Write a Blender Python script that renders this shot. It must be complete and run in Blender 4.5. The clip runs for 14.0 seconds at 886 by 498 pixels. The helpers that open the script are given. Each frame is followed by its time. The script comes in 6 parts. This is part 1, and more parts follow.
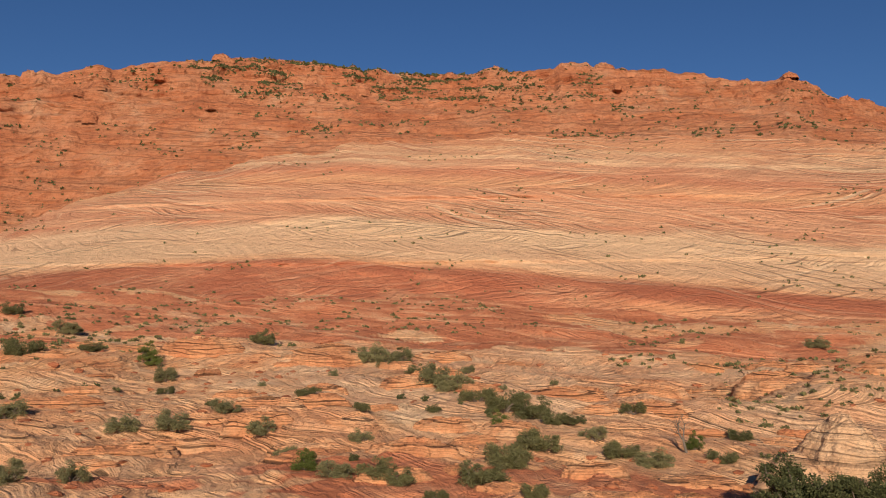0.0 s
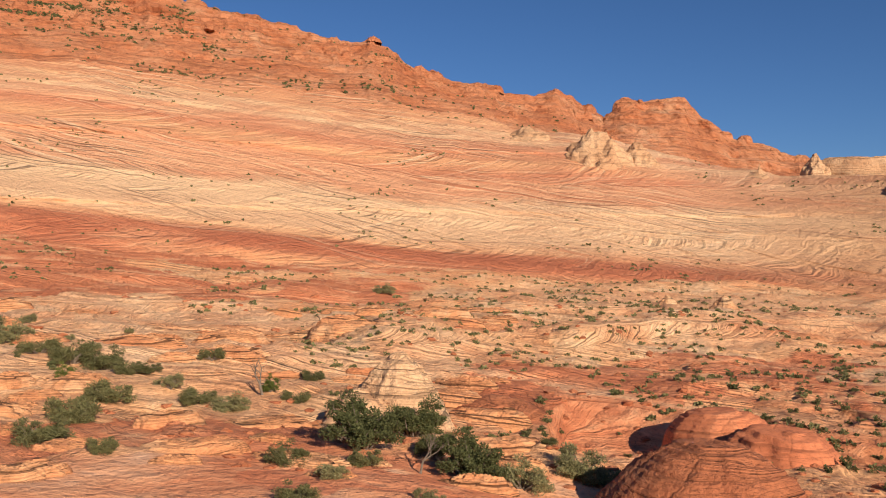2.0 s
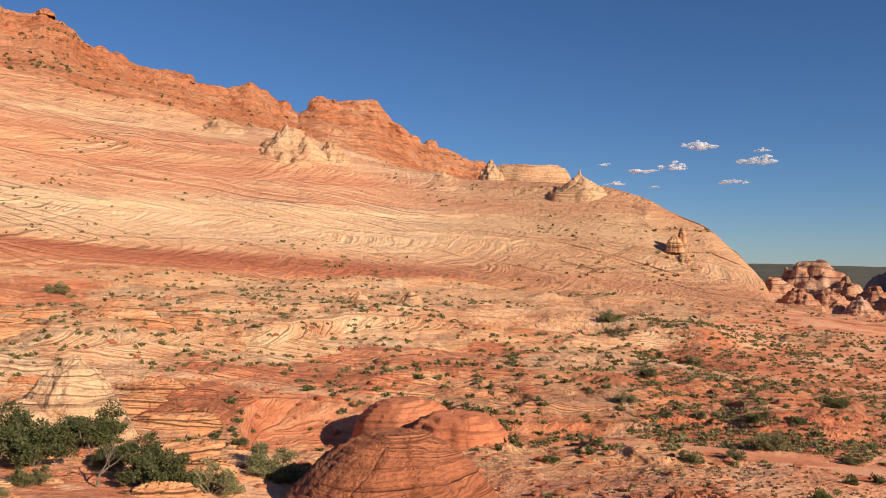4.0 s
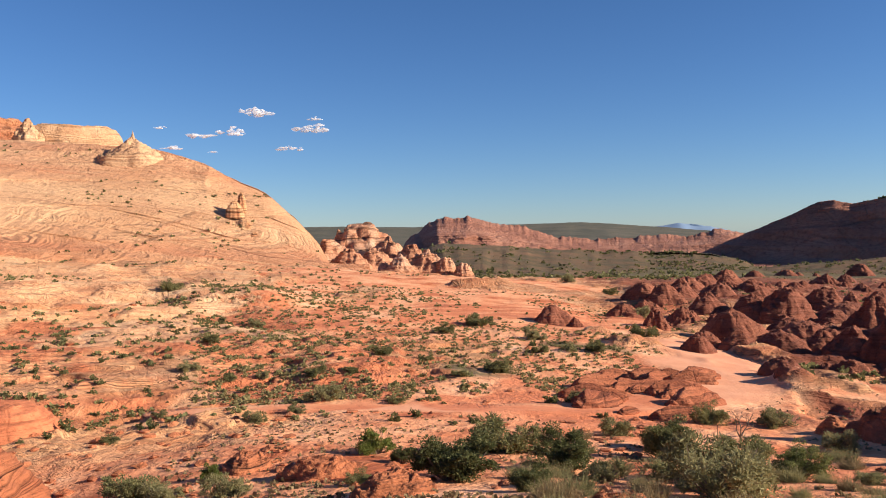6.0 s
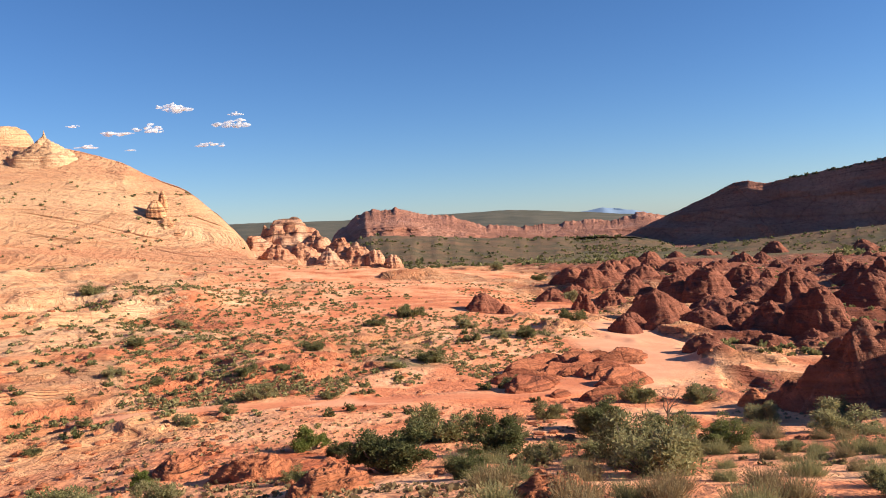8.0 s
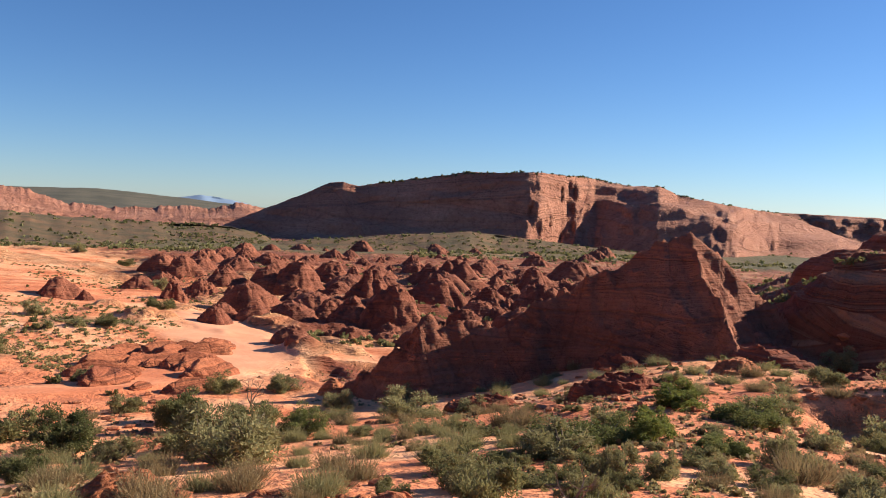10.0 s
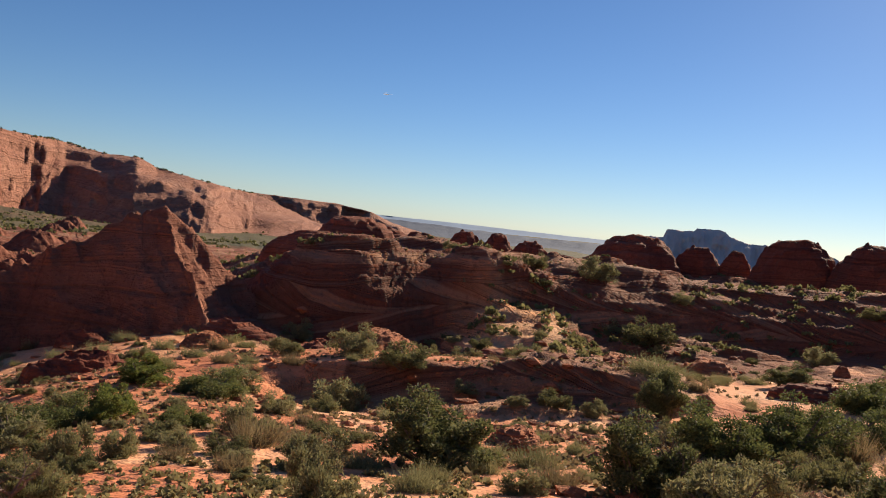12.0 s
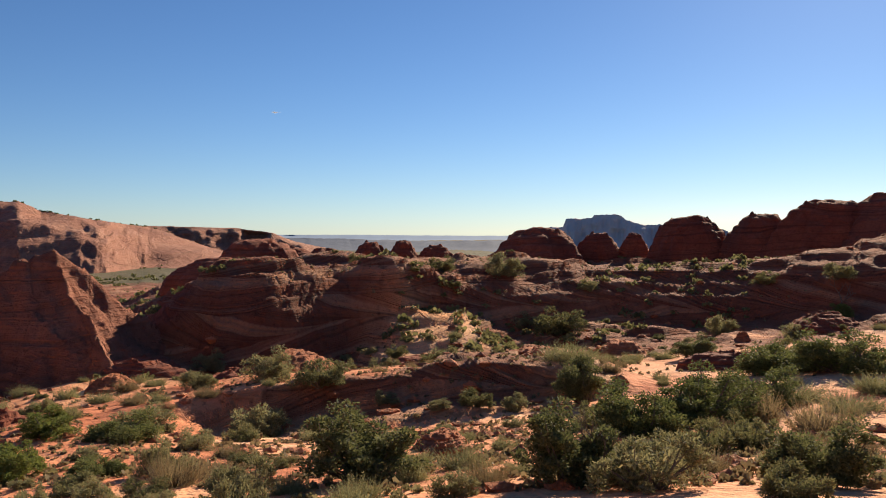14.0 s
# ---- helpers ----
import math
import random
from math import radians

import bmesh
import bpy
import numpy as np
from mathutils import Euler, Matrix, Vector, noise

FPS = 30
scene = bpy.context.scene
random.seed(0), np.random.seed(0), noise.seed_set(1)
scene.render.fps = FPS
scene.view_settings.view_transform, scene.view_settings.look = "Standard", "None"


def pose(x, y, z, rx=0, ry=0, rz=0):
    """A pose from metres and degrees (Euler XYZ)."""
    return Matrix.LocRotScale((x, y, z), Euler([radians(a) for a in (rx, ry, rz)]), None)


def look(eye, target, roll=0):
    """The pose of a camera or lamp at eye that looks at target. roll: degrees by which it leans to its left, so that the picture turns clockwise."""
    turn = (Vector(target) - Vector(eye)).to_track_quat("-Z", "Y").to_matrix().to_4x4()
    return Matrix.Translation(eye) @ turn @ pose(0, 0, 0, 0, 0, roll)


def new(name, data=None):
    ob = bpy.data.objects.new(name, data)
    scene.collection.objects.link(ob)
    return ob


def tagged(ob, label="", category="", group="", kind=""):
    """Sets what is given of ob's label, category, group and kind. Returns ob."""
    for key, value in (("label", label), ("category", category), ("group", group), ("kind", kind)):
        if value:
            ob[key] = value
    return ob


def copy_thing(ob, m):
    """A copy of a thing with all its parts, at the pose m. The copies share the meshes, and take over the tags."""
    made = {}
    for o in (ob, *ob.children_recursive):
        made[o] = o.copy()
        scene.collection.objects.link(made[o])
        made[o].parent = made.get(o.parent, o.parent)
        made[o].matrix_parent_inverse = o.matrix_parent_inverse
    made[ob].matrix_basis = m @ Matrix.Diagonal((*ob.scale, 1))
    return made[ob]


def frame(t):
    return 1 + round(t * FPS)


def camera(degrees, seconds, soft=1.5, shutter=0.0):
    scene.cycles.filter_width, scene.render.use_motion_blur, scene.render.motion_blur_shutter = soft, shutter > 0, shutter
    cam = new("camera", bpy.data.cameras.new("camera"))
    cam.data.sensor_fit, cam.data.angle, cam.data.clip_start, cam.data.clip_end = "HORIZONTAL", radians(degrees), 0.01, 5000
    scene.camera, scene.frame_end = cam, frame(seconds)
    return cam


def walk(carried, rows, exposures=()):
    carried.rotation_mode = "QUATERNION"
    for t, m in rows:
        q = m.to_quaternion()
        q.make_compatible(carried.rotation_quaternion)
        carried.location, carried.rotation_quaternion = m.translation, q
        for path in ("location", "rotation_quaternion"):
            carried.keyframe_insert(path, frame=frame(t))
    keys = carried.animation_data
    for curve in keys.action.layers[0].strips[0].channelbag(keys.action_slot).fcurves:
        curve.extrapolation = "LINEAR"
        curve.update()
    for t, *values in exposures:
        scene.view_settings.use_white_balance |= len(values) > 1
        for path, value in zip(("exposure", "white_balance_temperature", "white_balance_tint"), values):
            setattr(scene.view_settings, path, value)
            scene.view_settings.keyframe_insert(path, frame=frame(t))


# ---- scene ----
cam = camera(56.5, 14.0, soft=1.0)
EYE = 10.0
# seconds, yaw, pitch, roll in degrees; the camera turns where it is held
ROWS = [
    (0.0, 0.00, 4.74, 0.03),
    (0.5, -13.49, 3.54, 0.63),
    (1.0, -24.69, 1.81, 1.07),
    (1.5, -27.95, 1.02, 0.71),
    (2.0, -28.25, 1.24, 0.83),
    (2.5, -29.71, 1.80, 1.21),
    (3.0, -32.74, 1.89, 1.26),
    (3.5, -38.04, 1.61, 1.35),
    (4.0, -49.24, 1.31, 0.75),
    (4.2, -54.77, 1.12, 0.78),
    (6.3, -79.99, -1.42, -1.69),
    (6.5, -80.15, -1.73, -2.43),
    (7.0, -80.87, -2.04, -3.33),
    (7.2, -81.32, -2.08, -3.20),
    (9.3, -97.65, -2.41, -0.90),
    (9.5, -101.63, -2.58, 0.17),
    (10.0, -111.46, -2.80, 1.97),
    (10.5, -119.75, -3.07, 1.00),
    (11.0, -130.36, -3.14, 1.95),
    (11.5, -140.70, -2.70, 4.83),
    (12.0, -146.73, -2.02, 6.01),
    (12.5, -150.39, -0.78, 4.54),
    (13.0, -153.50, -0.68, 1.04),
    (13.5, -156.60, -0.77, -0.19),
    (14.0, -153.22, -1.13, -0.10),
]


def held(yaw, pitch, roll):
    a = radians(-yaw)
    return pose(0.2 * math.sin(a), 0.2 * math.cos(a), EYE, 0, 0, yaw) @ pose(0, 0, 0, 90 + pitch) @ pose(0, 0, 0, 0, 0, roll)


EXPOSURES = [(0.0, -0.54, 6500, 10), (0.5, -0.22, 6500, 10), (1.5, -0.15, 6550, 10), (4.2, 0.0, 6550, 10), (6.5, 0.45, 6400, 10), (9.5, 0.58, 6500, 10), (11.0, 0.33, 6650, 10), (12.0, 0.12, 6950, 10), (13.0, 0.22, 7000, 10), (14.0, 0.24, 7000, 10)]
walk(cam, [(t, held(yaw, pitch, roll)) for t, yaw, pitch, roll in ROWS], EXPOSURES)

# ---- light ----
SUN_AZ, SUN_EL = 181.0, 23.5
world = bpy.data.worlds.new("world")
scene.world = world
world.use_nodes = True
wn = world.node_tree
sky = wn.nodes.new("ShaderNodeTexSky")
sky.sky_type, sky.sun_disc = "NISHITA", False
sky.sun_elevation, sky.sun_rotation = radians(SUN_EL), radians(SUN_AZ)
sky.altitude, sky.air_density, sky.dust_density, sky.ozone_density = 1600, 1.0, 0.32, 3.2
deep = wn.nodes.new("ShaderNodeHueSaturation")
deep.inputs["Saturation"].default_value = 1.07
tint = wn.nodes.new("ShaderNodeMix")
tint.data_type, tint.blend_type = "RGBA", "MULTIPLY"
tint.inputs["Factor"].default_value = 1.0
tint.inputs[7].default_value = (0.815, 0.938, 1.15, 1)
wn.links.new(sky.outputs[0], tint.inputs[6])
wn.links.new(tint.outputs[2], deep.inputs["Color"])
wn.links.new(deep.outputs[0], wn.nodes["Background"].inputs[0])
wn.nodes["Background"].inputs[1].default_value = 0.075
sun = new("sun", bpy.data.lights.new("sun", "SUN"))
sun.data.energy, sun.data.angle, sun.data.color = 7.2, radians(0.53), (1.0, 0.85, 0.66)
SUN_DIR = Vector((math.sin(radians(SUN_AZ)) * math.cos(radians(SUN_EL)), math.cos(radians(SUN_AZ)) * math.cos(radians(SUN_EL)), math.sin(radians(SUN_EL))))
sun.matrix_world = look(SUN_DIR * 100, (0, 0, 0))


# ---- materials ----
class Nodes:
    """A short way to wire shader nodes."""

    def __init__(self, name):
        self.mat = bpy.data.materials.new(name)
        self.mat.use_nodes = True
        self.tree = self.mat.node_tree
        self.bsdf = self.tree.nodes["Principled BSDF"]
        self.up = self.tree.nodes.new("ShaderNodeSeparateXYZ")
        self.tree.links.new(self.tree.nodes.new("ShaderNodeNewGeometry").outputs["Normal"], self.up.inputs[0])
        self.pos = self.tree.nodes.new("ShaderNodeNewGeometry").outputs["Position"]

    def put(self, socket, value):
        if isinstance(value, bpy.types.NodeSocket):
            self.tree.links.new(value, socket)
        elif isinstance(value, tuple) and len(value) == 3 and socket.type == "RGBA":
            socket.default_value = (*value, 1)
        else:
            socket.default_value = value

    def m(self, op, a, b=0.0, c=0.0):
        n = self.tree.nodes.new("ShaderNodeMath")
        n.operation = op
        for s, v in zip(n.inputs, (a, b, c)):
            self.put(s, v)
        return n.outputs[0]

    def axes(self):
        n = self.tree.nodes.new("ShaderNodeSeparateXYZ")
        self.put(n.inputs[0], self.pos)
        return n.outputs

    def vec(self, x, y, z):
        n = self.tree.nodes.new("ShaderNodeCombineXYZ")
        for s, v in zip(n.inputs, (x, y, z)):
            self.put(s, v)
        return n.outputs[0]

    def noise(self, scale, detail=3.0, rough=0.55, at=None, distort=0.0):
        n = self.tree.nodes.new("ShaderNodeTexNoise")
        self.put(n.inputs["Vector"], self.pos if at is None else at)
        n.inputs["Scale"].default_value, n.inputs["Detail"].default_value = scale, detail
        n.inputs["Roughness"].default_value, n.inputs["Distortion"].default_value = rough, distort
        return n.outputs["Fac"]

    def line(self, w, scale, detail=2.0, rough=0.6):
        n = self.tree.nodes.new("ShaderNodeTexNoise")
        n.noise_dimensions = "1D"
        self.put(n.inputs["W"], w)
        n.inputs["Scale"].default_value, n.inputs["Detail"].default_value, n.inputs["Roughness"].default_value = scale, detail, rough
        return n.outputs["Fac"]

    def white(self, w):
        n = self.tree.nodes.new("ShaderNodeTexWhiteNoise")
        n.noise_dimensions = "1D"
        self.put(n.inputs["W"], w)
        return n.outputs["Value"]

    def ramp(self, fac, stops, ease=False):
        n = self.tree.nodes.new("ShaderNodeValToRGB")
        n.color_ramp.interpolation = "EASE" if ease else "LINEAR"
        e = n.color_ramp.elements
        while len(e) < len(stops):
            e.new(0.5)
        for el, (p, col) in zip(e, stops):
            el.position = p
            el.color = (*col, 1) if isinstance(col, tuple) else (col, col, col, 1)
        self.put(n.inputs[0], fac)
        return n.outputs[0]

    def mix(self, fac, a, b, how="MIX"):
        n = self.tree.nodes.new("ShaderNodeMix")
        n.data_type, n.blend_type = "RGBA", how
        self.put(n.inputs["Factor"], fac)
        self.put(n.inputs[6], a)
        self.put(n.inputs[7], b)
        return n.outputs[2]

    def attr(self, name):
        n = self.tree.nodes.new("ShaderNodeAttribute")
        n.attribute_name = name
        return n.outputs["Fac"]

    def done(self, colour, rough=0.9, bump=None, depth=0.1, spec=0.25):
        self.put(self.bsdf.inputs["Base Color"], colour)
        self.put(self.bsdf.inputs["Roughness"], rough)
        self.bsdf.inputs["Specular IOR Level"].default_value = spec
        if bump is not None:
            n = self.tree.nodes.new("ShaderNodeBump")
            n.inputs["Strength"].default_value, n.inputs["Distance"].default_value = 1.0, depth
            self.put(n.inputs["Height"], bump)
            self.put(self.bsdf.inputs["Normal"], n.outputs[0])
        return self.mat


def cross_beds(n, high, tilt, fine, along=None, up=None):
    """Wind-laid sandstone: sets about `high` metres thick whose laminae sweep down and flatten on the set below.
    Gives the place among the sets, the laminae, a set's own random value, the laminae's coordinate and the height within the set."""
    x, y, z = n.axes()
    along = n.m("ADD", x, n.m("MULTIPLY", y, 0.35)) if along is None else along
    up = z if up is None else up
    warp = n.m("MULTIPLY", n.m("SUBTRACT", n.noise(0.11 / high, 2.0), 0.5), high * 2.2)
    h = n.m("ADD", n.m("ADD", up, n.m("MULTIPLY", along, 0.03)), warp)
    q = n.m("DIVIDE", h, high)
    which = n.m("FLOOR", q)
    within = n.m("SUBTRACT", q, which)
    own = n.white(which)
    slant = n.m("MULTIPLY", n.m("SUBTRACT", own, 0.5), 2.0 * tilt)
    curve = n.m("MULTIPLY", n.m("SUBTRACT", n.noise(0.16 / high, 3.0), 0.5), high * 0.9)
    sweep = n.m("MULTIPLY", n.m("LOGARITHM", n.m("ADD", within, 0.1), math.e), 0.28 * high)
    lam = n.m("ADD", n.m("ADD", n.m("ADD", n.m("MULTIPLY", up, 0.45), n.m("MULTIPLY", along, slant)), n.m("ADD", curve, sweep)), n.m("MULTIPLY", which, 3.7))
    return h, n.line(lam, fine, 3.0, 0.65), own, lam, within


def striped_rock():
    """The pale and red banded slickrock of the big hill."""
    n = Nodes("striped_sandstone")
    along, bed, pale, nose = n.attr("along"), n.attr("bed"), n.attr("pale"), n.attr("nose")
    _, lam, own, _, within = cross_beds(n, 7.0, 0.30, 0.85, along, bed)
    _, lam2, own2, _, _ = cross_beds(n, 2.6, 0.34, 1.8, along, bed)
    wide = n.m("MULTIPLY", n.m("SUBTRACT", n.noise(0.014, 4), 0.5), 16.0)
    wide = n.m("MULTIPLY", wide, n.ramp(n.m("MULTIPLY", bed, 0.05), [(0.0, 0.12), (0.8, 1.0)]))
    band = n.m("DIVIDE", n.m("ADD", n.m("ADD", bed, wide), 15.0), 100.0)
    cream, rust, tan, pink = (0.77, 0.48, 0.28), (0.43, 0.135, 0.068), (0.73, 0.37, 0.19), (0.62, 0.245, 0.13)
    col = n.ramp(band, [(0.0, (0.76, 0.41, 0.22)), (0.115, (0.70, 0.32, 0.16)), (0.132, (0.52, 0.17, 0.085)), (0.15, (0.43, 0.13, 0.066)), (0.162, rust), (0.17, tan), (0.19, cream), (0.285, (0.80, 0.525, 0.315)), (0.32, pink), (0.36, (0.68, 0.31, 0.17)), (0.40, pink),
                        (0.45, tan), (0.50, pink), (0.56, cream), (0.63, tan), (0.70, (0.68, 0.27, 0.125)), (0.85, (0.63, 0.22, 0.10))])
    col = n.mix(n.attr("redfoot"), col, n.ramp(n.noise(0.06, 6, 0.7), [(0.35, (0.46, 0.14, 0.07)), (0.5, (0.56, 0.19, 0.095)), (0.68, (0.72, 0.34, 0.18))]))
    col = n.mix(n.m("MULTIPLY", pale, 0.7), col, (0.74, 0.47, 0.29))
    col = n.mix(n.m("MULTIPLY", nose, 0.78), col, n.ramp(n.noise(0.05, 4), [(0.35, (0.52, 0.255, 0.13)), (0.6, (0.63, 0.365, 0.20))]))
    calm = n.ramp(band, [(0.165, 1.0), (0.19, 0.3), (0.285, 0.3), (0.32, 1.0)])
    over = n.m("MULTIPLY", n.ramp(bed, [(0.0, 0.35), (1.0, 1.0)]), n.m("SUBTRACT", 1.0, n.m("MULTIPLY", nose, 0.55)))
    # each set of beds has its own tint
    col = n.mix(n.m("MULTIPLY", over, n.ramp(own, [(0.5, 0.0), (0.9, 0.4)])), col, cream)
    col = n.mix(n.m("MULTIPLY", calm, n.ramp(own2, [(0.6, 0.0), (0.95, 0.5)])), col, (0.55, 0.215, 0.115))
    # pale and rusty laminae, stronger in some places than in others
    some = n.ramp(n.noise(0.022, 4), [(0.45, 0.08), (0.62, 1.0)])
    other = n.ramp(n.noise(0.030, 3, 0.6, n.vec(along, bed, 40.0)), [(0.46, 0.08), (0.64, 1.0)])
    col = n.mix(n.m("MULTIPLY", n.m("MULTIPLY", over, some), n.ramp(lam, [(0.54, 0.0), (0.62, 0.7)])), col, (0.84, 0.585, 0.37))
    col = n.mix(n.m("MULTIPLY", n.m("MULTIPLY", other, calm), n.ramp(lam, [(0.38, 0.8), (0.46, 0.0)])), col, (0.50, 0.18, 0.09))
    col = n.mix(n.m("MULTIPLY", n.m("MULTIPLY", over, other), n.ramp(lam2, [(0.55, 0.0), (0.64, 0.55)])), col, (0.84, 0.575, 0.36))
    # dark lines: fine laminae, and painted shadows of thin ledges
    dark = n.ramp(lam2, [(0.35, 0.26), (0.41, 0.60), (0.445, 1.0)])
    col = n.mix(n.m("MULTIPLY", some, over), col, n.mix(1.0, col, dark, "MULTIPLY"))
    # shade painted into the partings between the sets
    parting_shade = n.m("MULTIPLY", n.ramp(within, [(0.0, 0.75), (0.05, 0.0)]), n.ramp(n.noise(0.05, 4, 0.7), [(0.48, 0.0), (0.58, 1.0)]))
    col = n.mix(parting_shade, col, (0.20, 0.07, 0.04))
    stain = n.ramp(n.noise(0.045, 6, 0.7), [(0.52, 0.0), (0.70, 0.5)])
    col = n.mix(n.m("MULTIPLY", stain, calm), col, (0.50, 0.21, 0.115))
    grain = n.ramp(n.noise(1.3, 7, 0.85), [(0.30, 0.42), (0.43, 0.95), (0.7, 1.15)])
    col = n.mix(1.0, col, grain, "MULTIPLY")
    bump = n.m("ADD", n.m("ADD", n.m("MULTIPLY", lam, 0.6), n.m("MULTIPLY", lam2, 0.55)), n.m("MULTIPLY", n.noise(0.7, 6, 0.7), 0.9))
    return n.done(col, 0.92, bump, 1.1)


def orange_rock():
    """Crumbling orange cliffs of the ridge top."""
    n = Nodes("orange_sandstone")
    h, lam, own, _, _ = cross_beds(n, 5.0, 0.12, 0.8)
    col = n.ramp(n.noise(0.05, 6, 0.68), [(0.3, (0.50, 0.155, 0.068)), (0.46, (0.68, 0.25, 0.115)), (0.58, (0.75, 0.33, 0.17)), (0.72, (0.81, 0.47, 0.28))])
    col = n.mix(n.m("MULTIPLY", own, 0.3), col, (0.60, 0.27, 0.14))
    col = n.mix(0.45, col, n.mix(1.0, col, n.ramp(lam, [(0.33, 0.25), (0.47, 1.0), (0.7, 0.85)]), "MULTIPLY"))
    col = n.mix(n.ramp(n.noise(0.35, 7, 0.75), [(0.50, 0.0), (0.66, 0.65)]), col, (0.30, 0.095, 0.047))
    col = n.mix(n.ramp(n.noise(0.9, 5, 0.7), [(0.60, 0.0), (0.72, 0.5)]), col, (0.74, 0.42, 0.24))
    bump = n.m("ADD", n.m("MULTIPLY", lam, 0.5), n.m("ADD", n.noise(0.25, 7, 0.75), n.m("MULTIPLY", n.noise(1.1, 4, 0.7), 0.5)))
    return n.done(col, 0.94, bump, 2.6)


def red_rock(name, dark, mid, pale, high=1.2, scale=1.0, depth=0.25, patch=0.22, lined=0.6):
    """Layered red sandstone for knobs, buttes and ledges."""
    n = Nodes(name)
    h, lam, own, _, _ = cross_beds(n, high, 0.16, 2.6 / high)
    col = n.ramp(n.noise(patch * scale, 5, 0.62), [(0.3, dark), (0.52, mid), (0.74, pale)])
    col = n.mix(n.m("MULTIPLY", own, 0.35), col, mid)
    col = n.mix(lined, col, n.mix(1.0, col, n.ramp(lam, [(0.37, 0.12), (0.46, 1.0), (0.7, 0.88)]), "MULTIPLY"))
    grain = n.ramp(n.noise(4.0 * scale, 6, 0.8), [(0.3, 0.5), (0.45, 0.95), (0.7, 1.15)])
    col = n.mix(1.0, col, grain, "MULTIPLY")
    cracks = n.tree.nodes.new("ShaderNodeTexVoronoi")
    cracks.feature = "DISTANCE_TO_EDGE"
    cracks.inputs["Scale"].default_value = 0.45 * scale
    n.put(cracks.inputs["Vector"], n.pos)
    gap = n.ramp(cracks.outputs["Distance"], [(0.0, 0.0), (0.035, 1.0)])
    col = n.mix(n.m("MULTIPLY", n.noise(0.3 * scale, 3), 0.3), col, n.mix(1.0, col, gap, "MULTIPLY"))
    bump = n.m("ADD", n.m("ADD", n.m("MULTIPLY", lam, 0.9), n.m("MULTIPLY", n.noise(1.8 * scale, 6, 0.7), 0.9)), n.m("MULTIPLY", gap, 0.12))
    return n.done(col, 0.93, bump, depth)


def ground_mix():
    """Sand, slickrock and red soil of the valley; the attributes tell what lies where."""
    n = Nodes("desert_ground")
    h, lam, own, where, _ = cross_beds(n, 1.4, 0.3, 4.0)
    pale, terra = n.attr("pale"), n.attr("terra")
    ripple = n.noise(0.55, 5, 0.6)
    sand = n.ramp(n.noise(0.18, 5, 0.65), [(0.35, (0.46, 0.13, 0.055)), (0.46, (0.67, 0.27, 0.135)), (0.57, (0.76, 0.37, 0.20)), (0.70, (0.82, 0.48, 0.30))])
    speck = n.ramp(n.noise(3.2, 4, 0.75), [(0.28, 0.45), (0.44, 1.0), (0.7, 1.08)])
    sand = n.mix(1.0, sand, speck, "MULTIPLY")
    sand = n.mix(n.attr("wash"), sand, n.ramp(n.noise(0.4, 5), [(0.3, (0.66, 0.29, 0.165)), (0.7, (0.76, 0.38, 0.23))]))
    rock = n.ramp(n.noise(0.10, 5, 0.65), [(0.30, (0.60, 0.20, 0.085)), (0.43, (0.76, 0.32, 0.14)), (0.55, (0.82, 0.44, 0.22)), (0.68, (0.86, 0.60, 0.37))])
    rock = n.mix(n.m("MULTIPLY", own, 0.4), rock, (0.80, 0.46, 0.26))
    # red rock, darkened: shade of the backlit ledges is put into its colour
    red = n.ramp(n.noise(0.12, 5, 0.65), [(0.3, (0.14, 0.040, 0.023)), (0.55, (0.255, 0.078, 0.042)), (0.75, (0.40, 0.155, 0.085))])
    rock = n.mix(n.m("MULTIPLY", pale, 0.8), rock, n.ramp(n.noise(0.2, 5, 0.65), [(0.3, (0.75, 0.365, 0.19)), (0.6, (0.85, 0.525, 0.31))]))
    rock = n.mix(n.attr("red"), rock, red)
    # bedding shows on the steps, less on the flat
    steep = n.ramp(n.up.outputs[2], [(0.80, 1.0), (0.985, 0.30)])
    steep = n.m("MULTIPLY", steep, n.ramp(n.noise(0.07, 3), [(0.38, 0.3), (0.56, 1.0)]))
    # bedding bands; the near-black stop also paints in shade under ledges
    lines = n.ramp(lam, [(0.37, 0.06), (0.44, 0.70), (0.5, 1.06), (0.68, 0.85)])
    rock = n.mix(n.m("MULTIPLY", steep, n.m("SUBTRACT", 0.85, n.m("MULTIPLY", n.attr("red"), 0.6))), rock, n.mix(1.0, rock, lines, "MULTIPLY"))
    rock = n.mix(n.ramp(n.line(where, 1.1, 3.0), [(0.52, 0.0), (0.62, 0.4)]), rock, n.mix(0.5, rock, (0.86, 0.56, 0.34)))
    rock = n.mix(1.0, rock, n.ramp(n.noise(2.6, 6, 0.75), [(0.27, 0.55), (0.45, 0.95), (0.7, 1.12)]), "MULTIPLY")
    pit = n.ramp(n.noise(0.8, 6, 0.8), [(0.34, 0.35), (0.42, 1.0)])
    rock = n.mix(0.7, rock, n.mix(1.0, rock, pit, "MULTIPLY"))
    edge = n.m("ADD", n.attr("sand"), n.m("MULTIPLY", n.m("SUBTRACT", n.noise(0.45, 6, 0.7), 0.5), 1.0))
    amount = n.ramp(edge, [(0.44, 0.0), (0.56, 1.0)])
    col = n.mix(amount, rock, sand)
